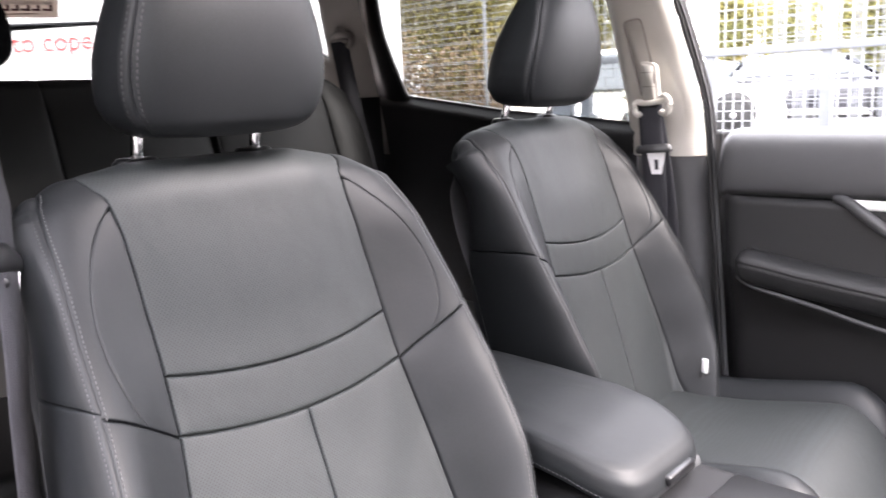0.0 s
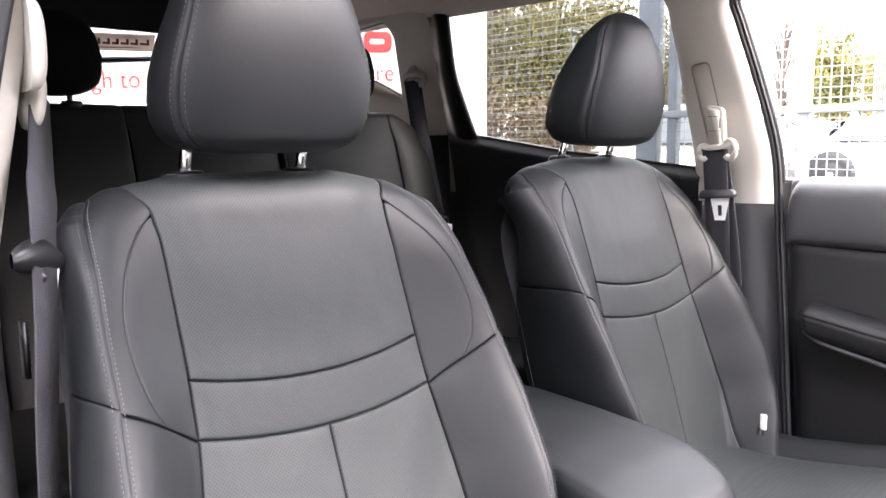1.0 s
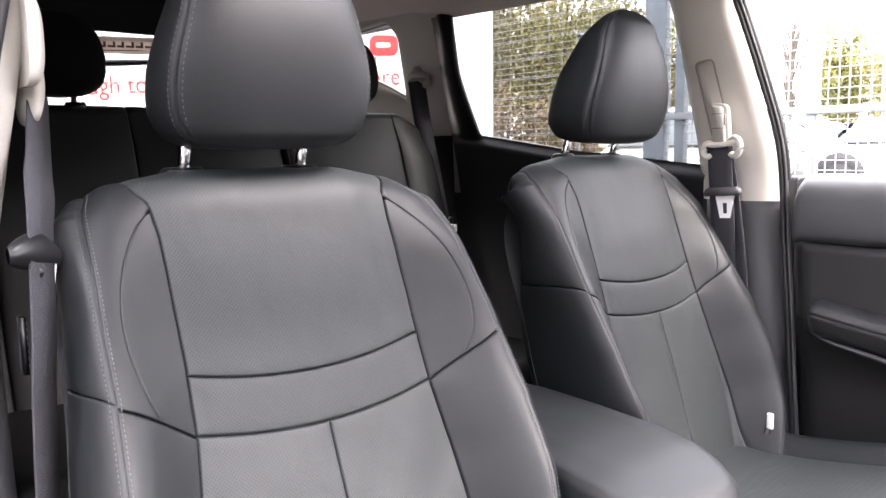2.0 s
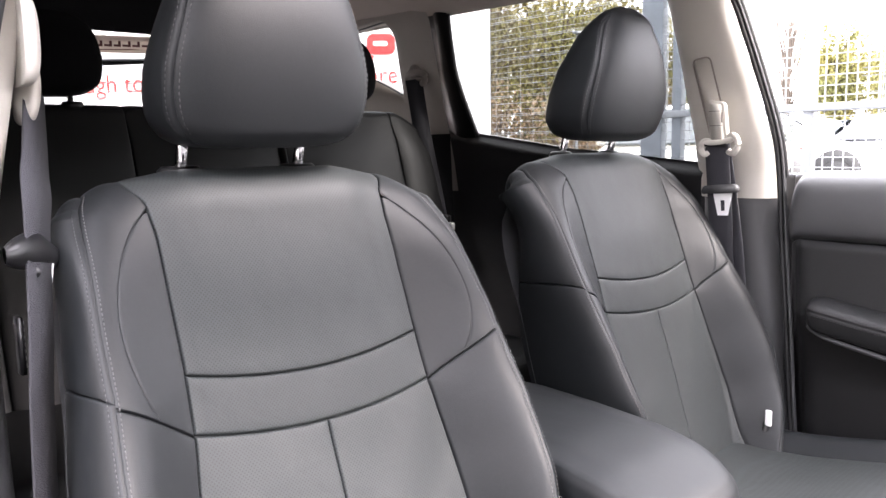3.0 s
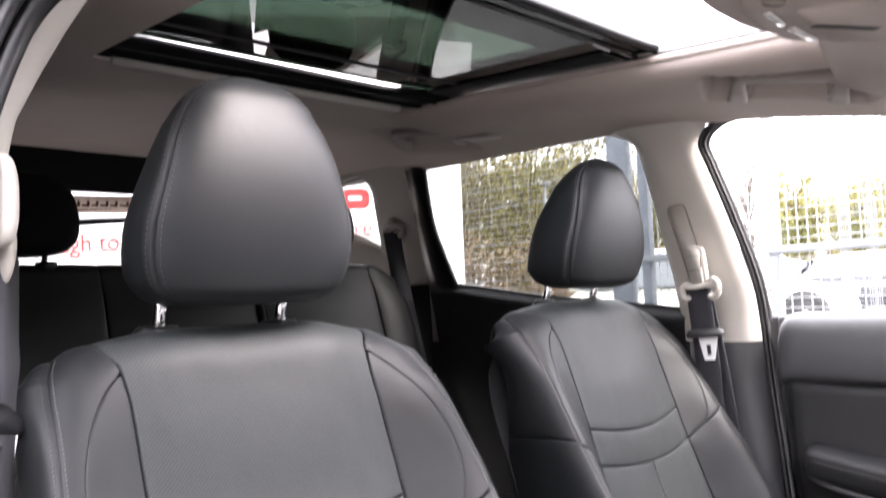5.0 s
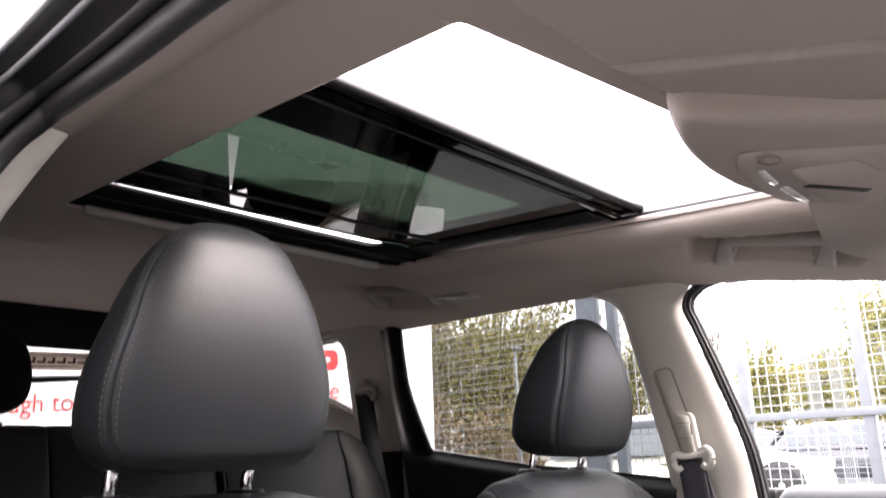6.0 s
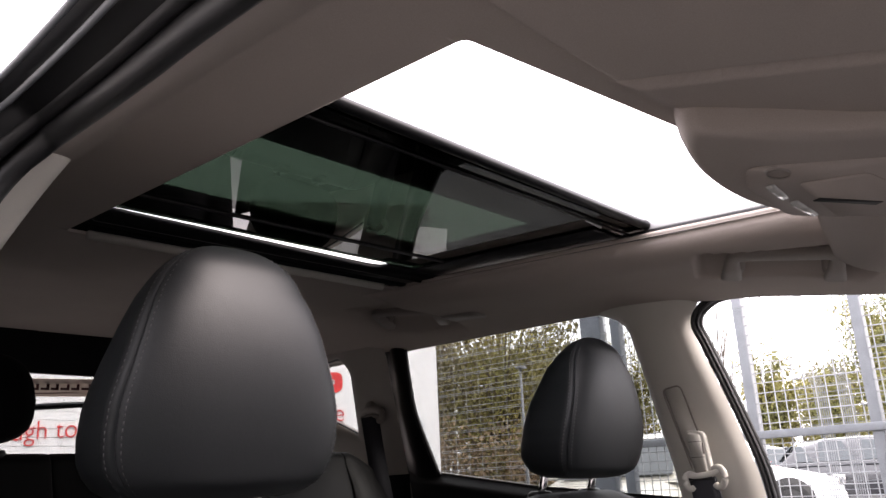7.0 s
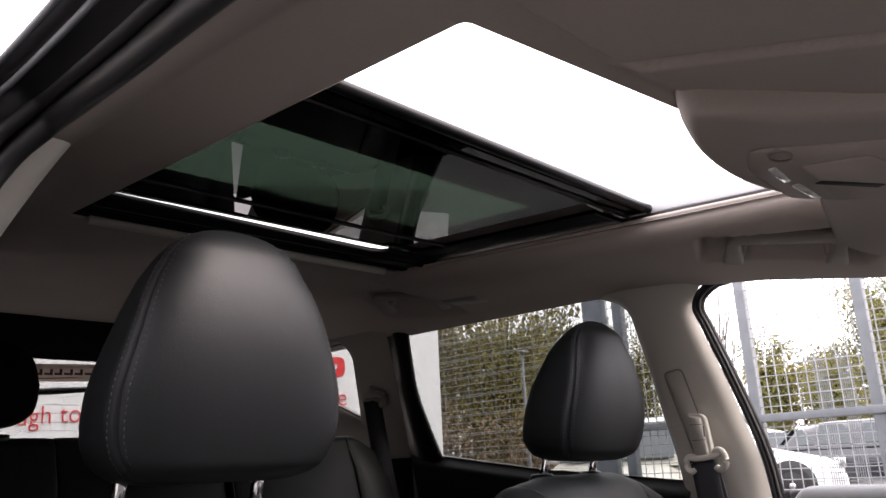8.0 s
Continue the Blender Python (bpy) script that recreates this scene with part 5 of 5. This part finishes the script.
add_grid(bm, lid, even(80)[:-1], even(24), True)
ld = part("armrest_lid", bm, LEATHER, cc, "black leather armrest lid")
part("stitching", dashes([lid(u, 0.16) for u in even(160)], lambda p: Vector((p.x * 8, (p.y + 0.15) * 2, 0.4)), 0.006), THREAD, ld, "pale grey stitching")
part("latch", box((-0.02, -0.412, 0.812), (0.05, -0.392, 0.826), 0.004), BLACK_PLASTIC, ld, "black latch")
part("console_tray", box((-0.085, -0.90, 0.795), (0.085, -0.45, 0.803), 0.003), BLACK_PLASTIC, cc)
# seat belt buckle beside the passenger seat
bk = thing("belt_buckle", "belt anchor with a bright metal end beside the passenger seat", "belt anchor")
part("stalk", tube([(0.590, -0.145, 0.62), (0.556, -0.188, 0.748)], 0.006, 10), BLACK_PLASTIC, bk)
part("end", box((0.552, -0.197, 0.745), (0.559, -0.185, 0.775), 0.003), STEEL, bk, "bright metal end")

# ---- outside: ground, sign board, fence, cars, trees ----
rise = lambda x: 0.46 * smooth(4.5, 10.5, x)  # the yard climbs a little
bm = bmesh.new()
add_grid(bm, lambda u, v: Vector((lerp(-60, 900, u ** 3), lerp(-900, 900, 0.5 + 4 * (v - 0.5) ** 3), rise(lerp(-60, 900, u ** 3)))), [((x + 60) / 960) ** (1 / 3) for x in (-60, -20, -5, 0, 3, 4.5, 5, 5.5, 6, 6.5, 7, 7.5, 8, 8.5, 9, 9.5, 10, 10.5, 14, 25, 60, 200, 900)], even(24))
tagged(part("ground", bm, TARMAC, smooth=False), "grey tarmac of a vehicle yard", "ground", kind="structure")

# unseen wall added ahead of the car to block low light from the front
tagged(part("wall_building", box((-8.0, -8.0, 0.0), (8.0, -7.6, 5.0), 0.02), material("grey_blocker_wall", (0.16, 0.155, 0.15), 0.9, spots=0.3, spot_scale=0.7)), "plain grey unseen wall added ahead to block front light", "building wall", kind="structure")
# unseen wall added by the driver's door, to shade that side and bounce light
tagged(part("wall_building", box((-5.7, -6.0, 0.0), (-5.2, 14.0, 5.0), 0.02), material("pale_blocker_wall", (0.50, 0.485, 0.46), 0.9, spots=0.3, spot_scale=0.7)), "plain pale unseen wall added to shape light beside the car", "building wall", kind="structure")

# white sign board behind the car
BA = radians(33)
AX, AN = Vector((math.cos(BA), -math.sin(BA), 0)), Vector((math.sin(BA), math.cos(BA), 0))
B0 = Vector((-0.82, -0.88, 0)) + AN * 6.5


def on_board(a, z, lift=0.0):
    return B0 + AX * a + Vector((0, 0, z)) - AN * lift


board = thing("sign_board", "large white board with red writing behind the car", "sign board")
BR = 1.27
bm = slab([on_board(a, z) for a, z in ((-6.0, 0.5), (BR, 0.5), (BR, 3.6), (-6.0, 3.6))], AN * 0.12, 0)
part("panel", bm, WHITE, board, "white painted panel", smooth=False)
for a in (-5.5, -2.5, BR - 0.3):
    bm = bmesh.new()
    p = B0 + AX * a + AN * 0.2
    add_tube(bm, [p, p + Vector((0, 0, 3.4))], 0.06, 8)
    part("support", bm, GALV, board)


def lettering(body, size, a, z, parent, width=None):
    cu = bpy.data.curves.new("lettering", "FONT")
    cu.body, cu.size, cu.extrude = body, size, 0.004
    cu.offset = -0.003
    tmp = bpy.data.objects.new("lettering", cu)
    scene.collection.objects.link(tmp)
    dg = bpy.context.evaluated_depsgraph_get()
    dg.update()
    me = bpy.data.meshes.new_from_object(tmp.evaluated_get(dg))
    bpy.data.objects.remove(tmp)
    xs = [v.co.x for v in me.vertices]
    k = width / (max(xs) - min(xs)) if width else 1
    m = Matrix((( AX.x * k, 0, -AN.x, 0), (AX.y * k, 0, -AN.y, 0), (0, 1, 0, 0), (0, 0, 0, 1)))
    me.transform(Matrix.Translation(on_board(a, z, 0.006)) @ m @ Matrix.Rotation(0.026, 4, "Z"))
    me.materials.clear()
    me.materials.append(RED)
    # every letter becomes a part of its own
    bm = bmesh.new()
    bm.from_mesh(me)
    left = set(bm.verts)
    while left:
        todo, piece = [next(v for v in bm.verts if v in left)], []
        left.discard(todo[0])
        while todo:
            v = todo.pop()
            piece.append(v)
            for e in v.link_edges:
                w = e.other_vert(v)
                if w in left:
                    left.discard(w)
                    todo.append(w)
        where = {v: i for i, v in enumerate(piece)}
        one = bpy.data.meshes.new("letter")
        one.from_pydata([v.co for v in piece], [], [[where[v] for v in f.verts] for f in bm.faces if f.verts[0] in where])
        one.materials.append(RED)
        ob = new("letter", one)
        ob.parent = parent
    bm.free()


lettering("Big enough to cope, small enough to care", 0.20, -2.40, 1.70, board, 2.90)
# the logo above is left as plain red shapes
bm = bmesh.new()
loop = [on_board(0.28 + x, 2.03 + z, 0.006) for x, z in [(p.x, p.y) for p in rounded([(0.0, -0.02), (0.225, -0.02), (0.225, 0.14), (0.0, 0.14)], 0.06, 6)]]
inner = [on_board(0.28 + x, 2.03 + z, 0.006) for x, z in [(p.x, p.y) for p in rounded([(0.05, 0.045), (0.165, 0.045), (0.165, 0.085), (0.05, 0.085)], 0.018, 6)]]
part("logo", slab([on_board(0.28 + x, 2.03 + z, 0.006) for x, z in ((0.0, -0.03), (0.055, -0.03), (0.04, -0.11), (-0.015, -0.11))], -AN * 0.002, 0), RED, board, "plain red shape", smooth=False)
a, b = [bm.verts.new(p) for p in loop], [bm.verts.new(p) for p in inner]
for i in range(len(a)):
    bm.faces.new((a[i], a[(i + 1) % len(a)], b[(i + 1) % len(a)], b[i]))
part("logo", bm, RED, board, "plain red shape", smooth=False)

# steel mesh fence
FX = 6.0
fence = thing("fence", "galvanised steel mesh fence with square posts and a rail", "fence")
for y, w in ((6.3, 0.10), (3.88, 0.24), (3.59, 0.10), (2.31, 0.085), (1.34, 0.085), (0.30, 0.085), (-0.75, 0.085), (-1.8, 0.085)):
    part("post", box((FX, y - w / 2, -0.02), (FX + 0.09, y + w / 2, 3.6 if w > 0.2 else 3.3), 0.008), POST if y > 3 else GALV, fence)
part("rail", box((FX - 0.02, -3.0, 1.525), (FX + 0.05, 3.86, 1.590), 0.006), GALV, fence)
part("rail", box((FX - 0.02, -3.0, 0.10), (FX + 0.05, 3.86, 0.17), 0.006), GALV, fence)
bm = bmesh.new()


def wire(bm, a, b, r):
    a, b = Vector(a), Vector(b)
    d = (b - a).normalized()
    s = d.cross(Vector((1, 0, 0))).normalized() * r
    o = Vector((r, 0, 0))
    v = [bm.verts.new(p + q) for p in (a, b) for q in (s - o, s + o, -s + o, -s - o)]
    for i in range(4):
        bm.faces.new((v[i], v[(i + 1) % 4], v[4 + (i + 1) % 4], v[4 + i]))


for i in range(38):
    z = 0.12 + 0.085 * i
    wire(bm, (FX + 0.03, -3.0, z), (FX + 0.03, 3.80, z), 0.0036)
for i in range(80):
    y = -3.0 + 0.085 * i
    wire(bm, (FX + 0.034, y, 0.12), (FX + 0.034, y, 3.25), 0.0036)
for i in range(45):
    z = 0.12 + 0.072 * i
    wire(bm, (FX + 0.03, 3.9, z), (FX + 0.03, 9.0, z + 0.0), 0.0024)
    if i % 3 == 0:
        wire(bm, (FX + 0.03, 3.9, z + 0.02), (FX + 0.03, 9.0, z + 0.02), 0.0024)
for i in range(26):
    wire(bm, (FX + 0.034, 3.9 + 0.2 * i, 0.12), (FX + 0.034, 3.9 + 0.2 * i, 3.3), 0.001)
tagged(part("mesh", bm, WIRE, fence, smooth=False), kind="stuff")
# a second stretch of mesh further back
fence2 = thing("fence", "second steel mesh fence further off in the yard", "fence")
bm = bmesh.new()
for i in range(26):
    z = 0.2 + 0.10 * i
    wire(bm, (10.0, -3.0, z), (10.0, 3.5, z), 0.004)
for i in range(20):
    for k in range(6):
        y = -3.0 + 0.323 * i + 0.027 * k
        wire(bm, (10.0, y, 0.2), (10.0, y, 2.30), 0.0045)
        wire(bm, (10.0, y, 2.30), (9.93, y + 0.05, 2.48), 0.0045)
tagged(part("mesh", bm, GALV, fence2, smooth=False), kind="stuff")
part("post", box((10.0, 0.9, 0.4), (10.08, 0.98, 2.9), 0.006), GALV, fence2)

# parked cars
PAINTS = [material("white_car_paint", (0.74, 0.75, 0.76), 0.25, coat=0.6, spots=0.02), material("cream_car_paint", (0.66, 0.64, 0.56), 0.3, coat=0.5), material("black_car_paint", (0.02, 0.02, 0.024), 0.22, coat=0.8), material("silver_car_paint", (0.5, 0.51, 0.53), 0.3, 0.4, coat=0.6)]
CAR_GLASS = material("dark_car_glass", (0.03, 0.04, 0.045), 0.08, coat=0.5)
TYRE = material("tyre_rubber", (0.018, 0.018, 0.018), 0.8, grain=0.3)
RIM = material("alloy_rim", (0.45, 0.45, 0.46), 0.35, 0.8)
LAMP_RED = material("red_tail_lamp", (0.4, 0.01, 0.01), 0.2)


def parked_car(m, paint, label, length=4.2, tall=1.46):
    c = thing("car", label, "car", "parked cars")
    h = length / 2
    prof = lambda y: table(y, (-h, -h + 0.05, -h + 0.25, -h + 1.05, -h + 1.25, h - 0.5, h - 0.1, h - 0.02, h), (0.45, 0.62, 0.72, 0.90, 0.93, 0.98, 0.96, 0.85, 0.5))
    bm = bmesh.new()

    def hull(u, v):
        y = lerp(-h, h, v)
        top = prof(y)
        w = 0.88 * (1 - 0.10 * (abs(y) / h) ** 4)
        a = lerp(-0.02, 1.02, u) * math.pi
        cx, cz = math.copysign(abs(math.cos(a)) ** 0.35, math.cos(a)), max(0.0, math.sin(a)) ** 0.35
        return Vector((w * cx, y, 0.22 + (top - 0.22) * cz))

    rows = add_grid(bm, hull, even(26), eased(40, 0.6))
    bm.faces.new(rows[0]), bm.faces.new(rows[-1][::-1])
    body = part("body", bm, paint, c)
    bm = bmesh.new()
    roofp = lambda y: table(y, (-h + 0.95, -h + 1.7, -h + 2.1, h - 1.0, h - 0.45, h - 0.1), (0.86, tall - 0.09, tall, tall - 0.02, tall - 0.14, 0.90))

    def cabin(u, v):
        y = lerp(-h + 0.95, h - 0.1, v)
        top = roofp(y)
        a = u * math.pi
        cx, cz = math.copysign(abs(math.cos(a)) ** 0.5, math.cos(a)), math.sin(a) ** 0.5
        zz = 0.86 + (top - 0.86) * cz
        w = 0.83 - 0.30 * (zz - 0.86)
        return Vector((w * cx, y, zz))

    rows = add_grid(bm, cabin, even(22), even(36))
    part("roof", bm, paint, body)
    for k in (-1, 1):
        for y0, y1 in ((-h + 1.45, -h + 2.35), (-h + 2.42, h - 1.0), (h - 0.93, h - 0.50)):
            q = []
            for y, z in ((y0 + 0.06, 0.95), (y1, 0.95), (y1, min(tall - 0.10, roofp(y1) - 0.06)), (min(y1 - 0.1, y0 + 0.30), min(tall - 0.10, roofp(y0 + 0.3) - 0.06))):
                q.append(Vector((k * (0.842 - 0.30 * (z - 0.86)), y, z)))
            part("window", slab(q, (k * 0.012, 0, 0), 0), CAR_GLASS, body, "dark side glass", smooth=False)
        part("mirror", box((k * 0.98 - 0.09, -h + 1.40, 0.93), (k * 0.98 + 0.06, -h + 1.52, 1.07), 0.03), paint, body)
    for y0, z0, y1, z1 in ((-h + 1.05, 0.94, -h + 1.68, tall - 0.12), (h - 0.14, 0.98, h - 0.42, tall - 0.18)):
        k = -1 if y0 < 0 else 1
        part("windscreen", slab([Vector((-0.72, y0 + k * 0.03, z0)), Vector((0.72, y0 + k * 0.03, z0)), Vector((0.58, y1 + k * 0.03, z1 + 0.02)), Vector((-0.58, y1 + k * 0.03, z1 + 0.02))], (0, k * 0.012, 0.012), 0), CAR_GLASS, body, "dark glass", smooth=False)
    for k in (-1, 1):
        part("tail_lamp", box((k * 0.70 - 0.13, h - 0.07, 0.74), (k * 0.70 + 0.13, h + 0.012, 0.92), 0.02), LAMP_RED, body, "red lamp")
        part("headlamp", box((k * 0.64 - 0.17, -h - 0.005, 0.56), (k * 0.64 + 0.17, -h + 0.10, 0.70), 0.02), CHROME, body, "clear headlamp")
        for y in (-h + 0.80, h - 0.80):
            bm = bmesh.new()
            add_grid(bm, lambda u, v: Vector((k * (0.80 + table(v, (0, 0.15, 0.3, 0.7, 0.85, 1), (-0.11, -0.10, -0.10, 0.09, 0.10, 0.095))), y + table(v, (0, 0.15, 0.3, 0.7, 0.85, 1), (0.2, 0.29, 0.31, 0.31, 0.29, 0.21)) * math.cos(u * 2 * math.pi), 0.31 + table(v, (0, 0.15, 0.3, 0.7, 0.85, 1), (0.2, 0.29, 0.31, 0.31, 0.29, 0.21)) * math.sin(u * 2 * math.pi))), even(28)[:-1], (0, 0.15, 0.3, 0.7, 0.85, 1), True)
            wheel = part("wheel", bm, TYRE, c, "black tyre")
            bm = bmesh.new()
            for i in range(5):
                add_box(bm, (-0.012, -0.03, 0.02), (0.012, 0.03, 0.205), 0.008)
                bmesh.ops.rotate(bm, verts=bm.verts, cent=(0, 0, 0), matrix=Matrix.Rotation(2 * math.pi / 5, 3, "X"))
            add_tube(bm, [(-0.02, 0, 0), (0.02, 0, 0)], 0.05, 14)
            pts = [(0, 0.205 * math.cos(a), 0.205 * math.sin(a)) for a in [i * math.pi / 12 for i in range(25)]]
            add_tube(bm, pts, 0.014, 6)
            bmesh.ops.translate(bm, verts=bm.verts, vec=(k * 0.875, y, 0.31))
            part("rim", bm, RIM, wheel, "alloy rim")
            bm = bmesh.new()
            add_tube(bm, [(k * 0.60, y, 0.33), (k * 0.892, y, 0.33)], 0.365, 28)
            part("wheel_arch", bm, TYRE, body)
    c.matrix_basis = m
    return c


for x, y, a, p, lab in ((12.32, 6.19, 23.3, 0, "white hatchback parked behind the fence"), (8.45, 4.9, -80, 1, "cream car parked behind the fence beside a post"), (20.5, 8.8, 40, 0, "white car parked further back in the yard"), (18.6, 5.3, 8, 2, "black car with red tail lamps in the yard"), (25.0, 9.0, 95, 3, "silver car parked in the far row")):
    parked_car(pose(x, y, rise(x), 0, 0, a), PAINTS[p], lab)

# trees and bushes
LEAVES = [material("yellow_green_leaves", (0.22, 0.18, 0.045), 0.7, tint=(0.11, 0.11, 0.035), spot_scale=0.8), material("olive_leaves", (0.185, 0.15, 0.065), 0.7, tint=(0.09, 0.085, 0.04), spot_scale=1.2), material("brown_leaves", (0.23, 0.155, 0.09), 0.8, tint=(0.12, 0.088, 0.055), spot_scale=1.5), material("bright_autumn_leaves", (0.23, 0.195, 0.05), 0.7, tint=(0.10, 0.115, 0.035), spot_scale=0.8)]
BARK = material("grey_brown_bark", (0.14, 0.11, 0.085), 0.9, spots=0.4, spot_scale=9, grain=0.5, grain_scale=40)


def tree(x, y, tall, wide, leaf, n, label, name="tree", base=0.25, twigs=40, size=0.10, squash=1.0):
    rnd = random.Random(int(x * 100 + y * 37))
    t = thing(name, label, name, "trees and bushes behind the fence")
    bm = bmesh.new()
    tips = []
    limbs = [((0, 0, -0.05), (rnd.uniform(-0.1, 0.1), rnd.uniform(-0.1, 0.1), tall * 0.55), 0.016 * tall + 0.02)]
    for i in range(twigs):
        a, h0 = rnd.uniform(0, 6.283), rnd.uniform(base * 0.6, 0.55) * tall
        r = wide * rnd.uniform(0.35, 1.0)
        h1 = h0 + rnd.uniform(0.15, 0.45) * tall
        limbs.append(((0, 0, h0), (r * math.cos(a), r * math.sin(a), min(h1, tall * 0.97)), 0.006 * tall * rnd.uniform(0.5, 1)))
    for a, b, r in limbs:
        a, b = Vector(a), Vector(b)
        mid = a.lerp(b, 0.5) + Vector((rnd.uniform(-0.1, 0.1), rnd.uniform(-0.1, 0.1), 0.05)) * wide * 0.4
        line = curve_through([a, mid, b], 3)
        add_tube(bm, line, [lerp(r, r * 0.2, i / (len(line) - 1)) for i in range(len(line))], 5)
        tips.append((a, mid, b))
    part("trunk", bm, BARK, t, "grey-brown trunk and twigs")
    verts, faces = [], []
    for i in range(n):
        a, mid, b = tips[1 + rnd.randrange(len(tips) - 1)] if len(tips) > 1 else tips[0]
        k = rnd.random() ** 0.6
        p = a.lerp(mid, k * 2) if k < 0.5 else mid.lerp(b, k * 2 - 1)
        sp = wide * 0.13
        p = p + Vector((rnd.gauss(0, sp), rnd.gauss(0, sp), rnd.gauss(0, sp * 0.8)))
        if p.z < 0.05:
            continue
        s = size * rnd.uniform(0.5, 1.2)
        rot = Euler((rnd.uniform(0, 6), rnd.uniform(0, 6), rnd.uniform(0, 6))).to_matrix()
        k0 = len(verts)
        for q in ((-0.5, 0, 0), (0, -0.3, 0.06), (0.55, 0, 0), (0, 0.3, 0.06)):
            verts.append(p + rot @ (Vector(q) * s))
        faces.append((k0, k0 + 1, k0 + 2, k0 + 3))
    me = bpy.data.meshes.new("crown")
    me.from_pydata(verts, [], faces)
    me.materials.append(leaf)
    ob = new("crown", me)
    ob.parent = t
    ob["kind"] = "stuff"
    t.location = (x, y, rise(x))
    return t


for x, y, tall, wide, leaf, n, lab, base, tw, size in (
    (8.6, 9.6, 5.2, 1.5, 1, 20000, "olive autumn bush with bare twigs behind the mesh", 0.1, 90, 0.055),
    (9.6, 8.2, 4.1, 1.3, 0, 18000, "yellow-green autumn bush behind the mesh", 0.1, 80, 0.055),
    (10.8, 7.6, 2.3, 1.1, 2, 6000, "sparse olive bush behind the mesh", 0.1, 80, 0.05),
    (7.9, 7.9, 2.2, 0.9, 2, 2600, "low brown undergrowth bush behind the mesh", 0.05, 60, 0.07),
    (8.8, 7.2, 1.9, 0.9, 2, 2600, "low brown undergrowth bush behind the mesh", 0.05, 60, 0.07),
    (7.6, 9.2, 4.8, 1.3, 1, 15000, "olive autumn bush with bare twigs behind the mesh", 0.1, 80, 0.05),
    (12.5, 14.5, 6.5, 3.2, 1, 12000, "dense dark hedge behind the bushes", 0.05, 90, 0.2),
    (16.0, 13.5, 5.6, 2.8, 1, 9000, "dense dark hedge behind the bushes", 0.05, 90, 0.2),
    (16.5, 10.3, 4.5, 1.5, 0, 14000, "yellow autumn tree behind the post", 0.15, 70, 0.085),
    (27.0, 11.2, 5.4, 1.1, 3, 14000, "slender yellow-green autumn tree across the yard", 0.2, 80, 0.12),
    (27.0, 12.9, 8.5, 0.9, 2, 60, "thin bare tree with a few brown leaves across the yard", 0.3, 30, 0.06),
    (26.5, 9.0, 4.7, 1.1, 3, 16000, "round yellow-green autumn tree across the yard", 0.1, 80, 0.10),
    (26.0, 6.3, 6.7, 2.3, 3, 60000, "broad yellow-green autumn tree across the yard", 0.12, 170, 0.10),
    (25.0, 2.2, 9.0, 3.4, 3, 55000, "broad green tree across the yard", 0.12, 140, 0.10),
    (30.0, 9.8, 5.2, 2.6, 1, 5000, "dark green hedge tree behind the parked cars", 0.08, 50, 0.18),
):
    tree(x, y, tall, wide, LEAVES[leaf], n, lab, "tree" if tall > 4 else "bush", base, tw, size)
# lamp post
lp = thing("street_lamp", "thin pale lamp post beyond the bushes", "street lamp")
part("pole", tube([(6.8, 5.5, 0.18), (6.8, 5.5, 2.60)], [0.022, 0.015], 10), GALV, lp)
part("lamp_head", box((6.73, 5.44, 2.595), (6.86, 5.52, 2.622), 0.009), GALV, lp)
# stone wall and low hedge at the yard's far edge
wall_ob = thing("boundary_wall", "low brown stone wall along the far edge of the yard", "wall")
STONE = material("brown_stone", (0.26, 0.22, 0.17), 0.9, spots=0.4, spot_scale=3, grain=0.5, grain_scale=30)
part("wall", box((31.0, -30, 0.3), (31.4, 30, 2.1), 0.05), STONE, wall_ob)
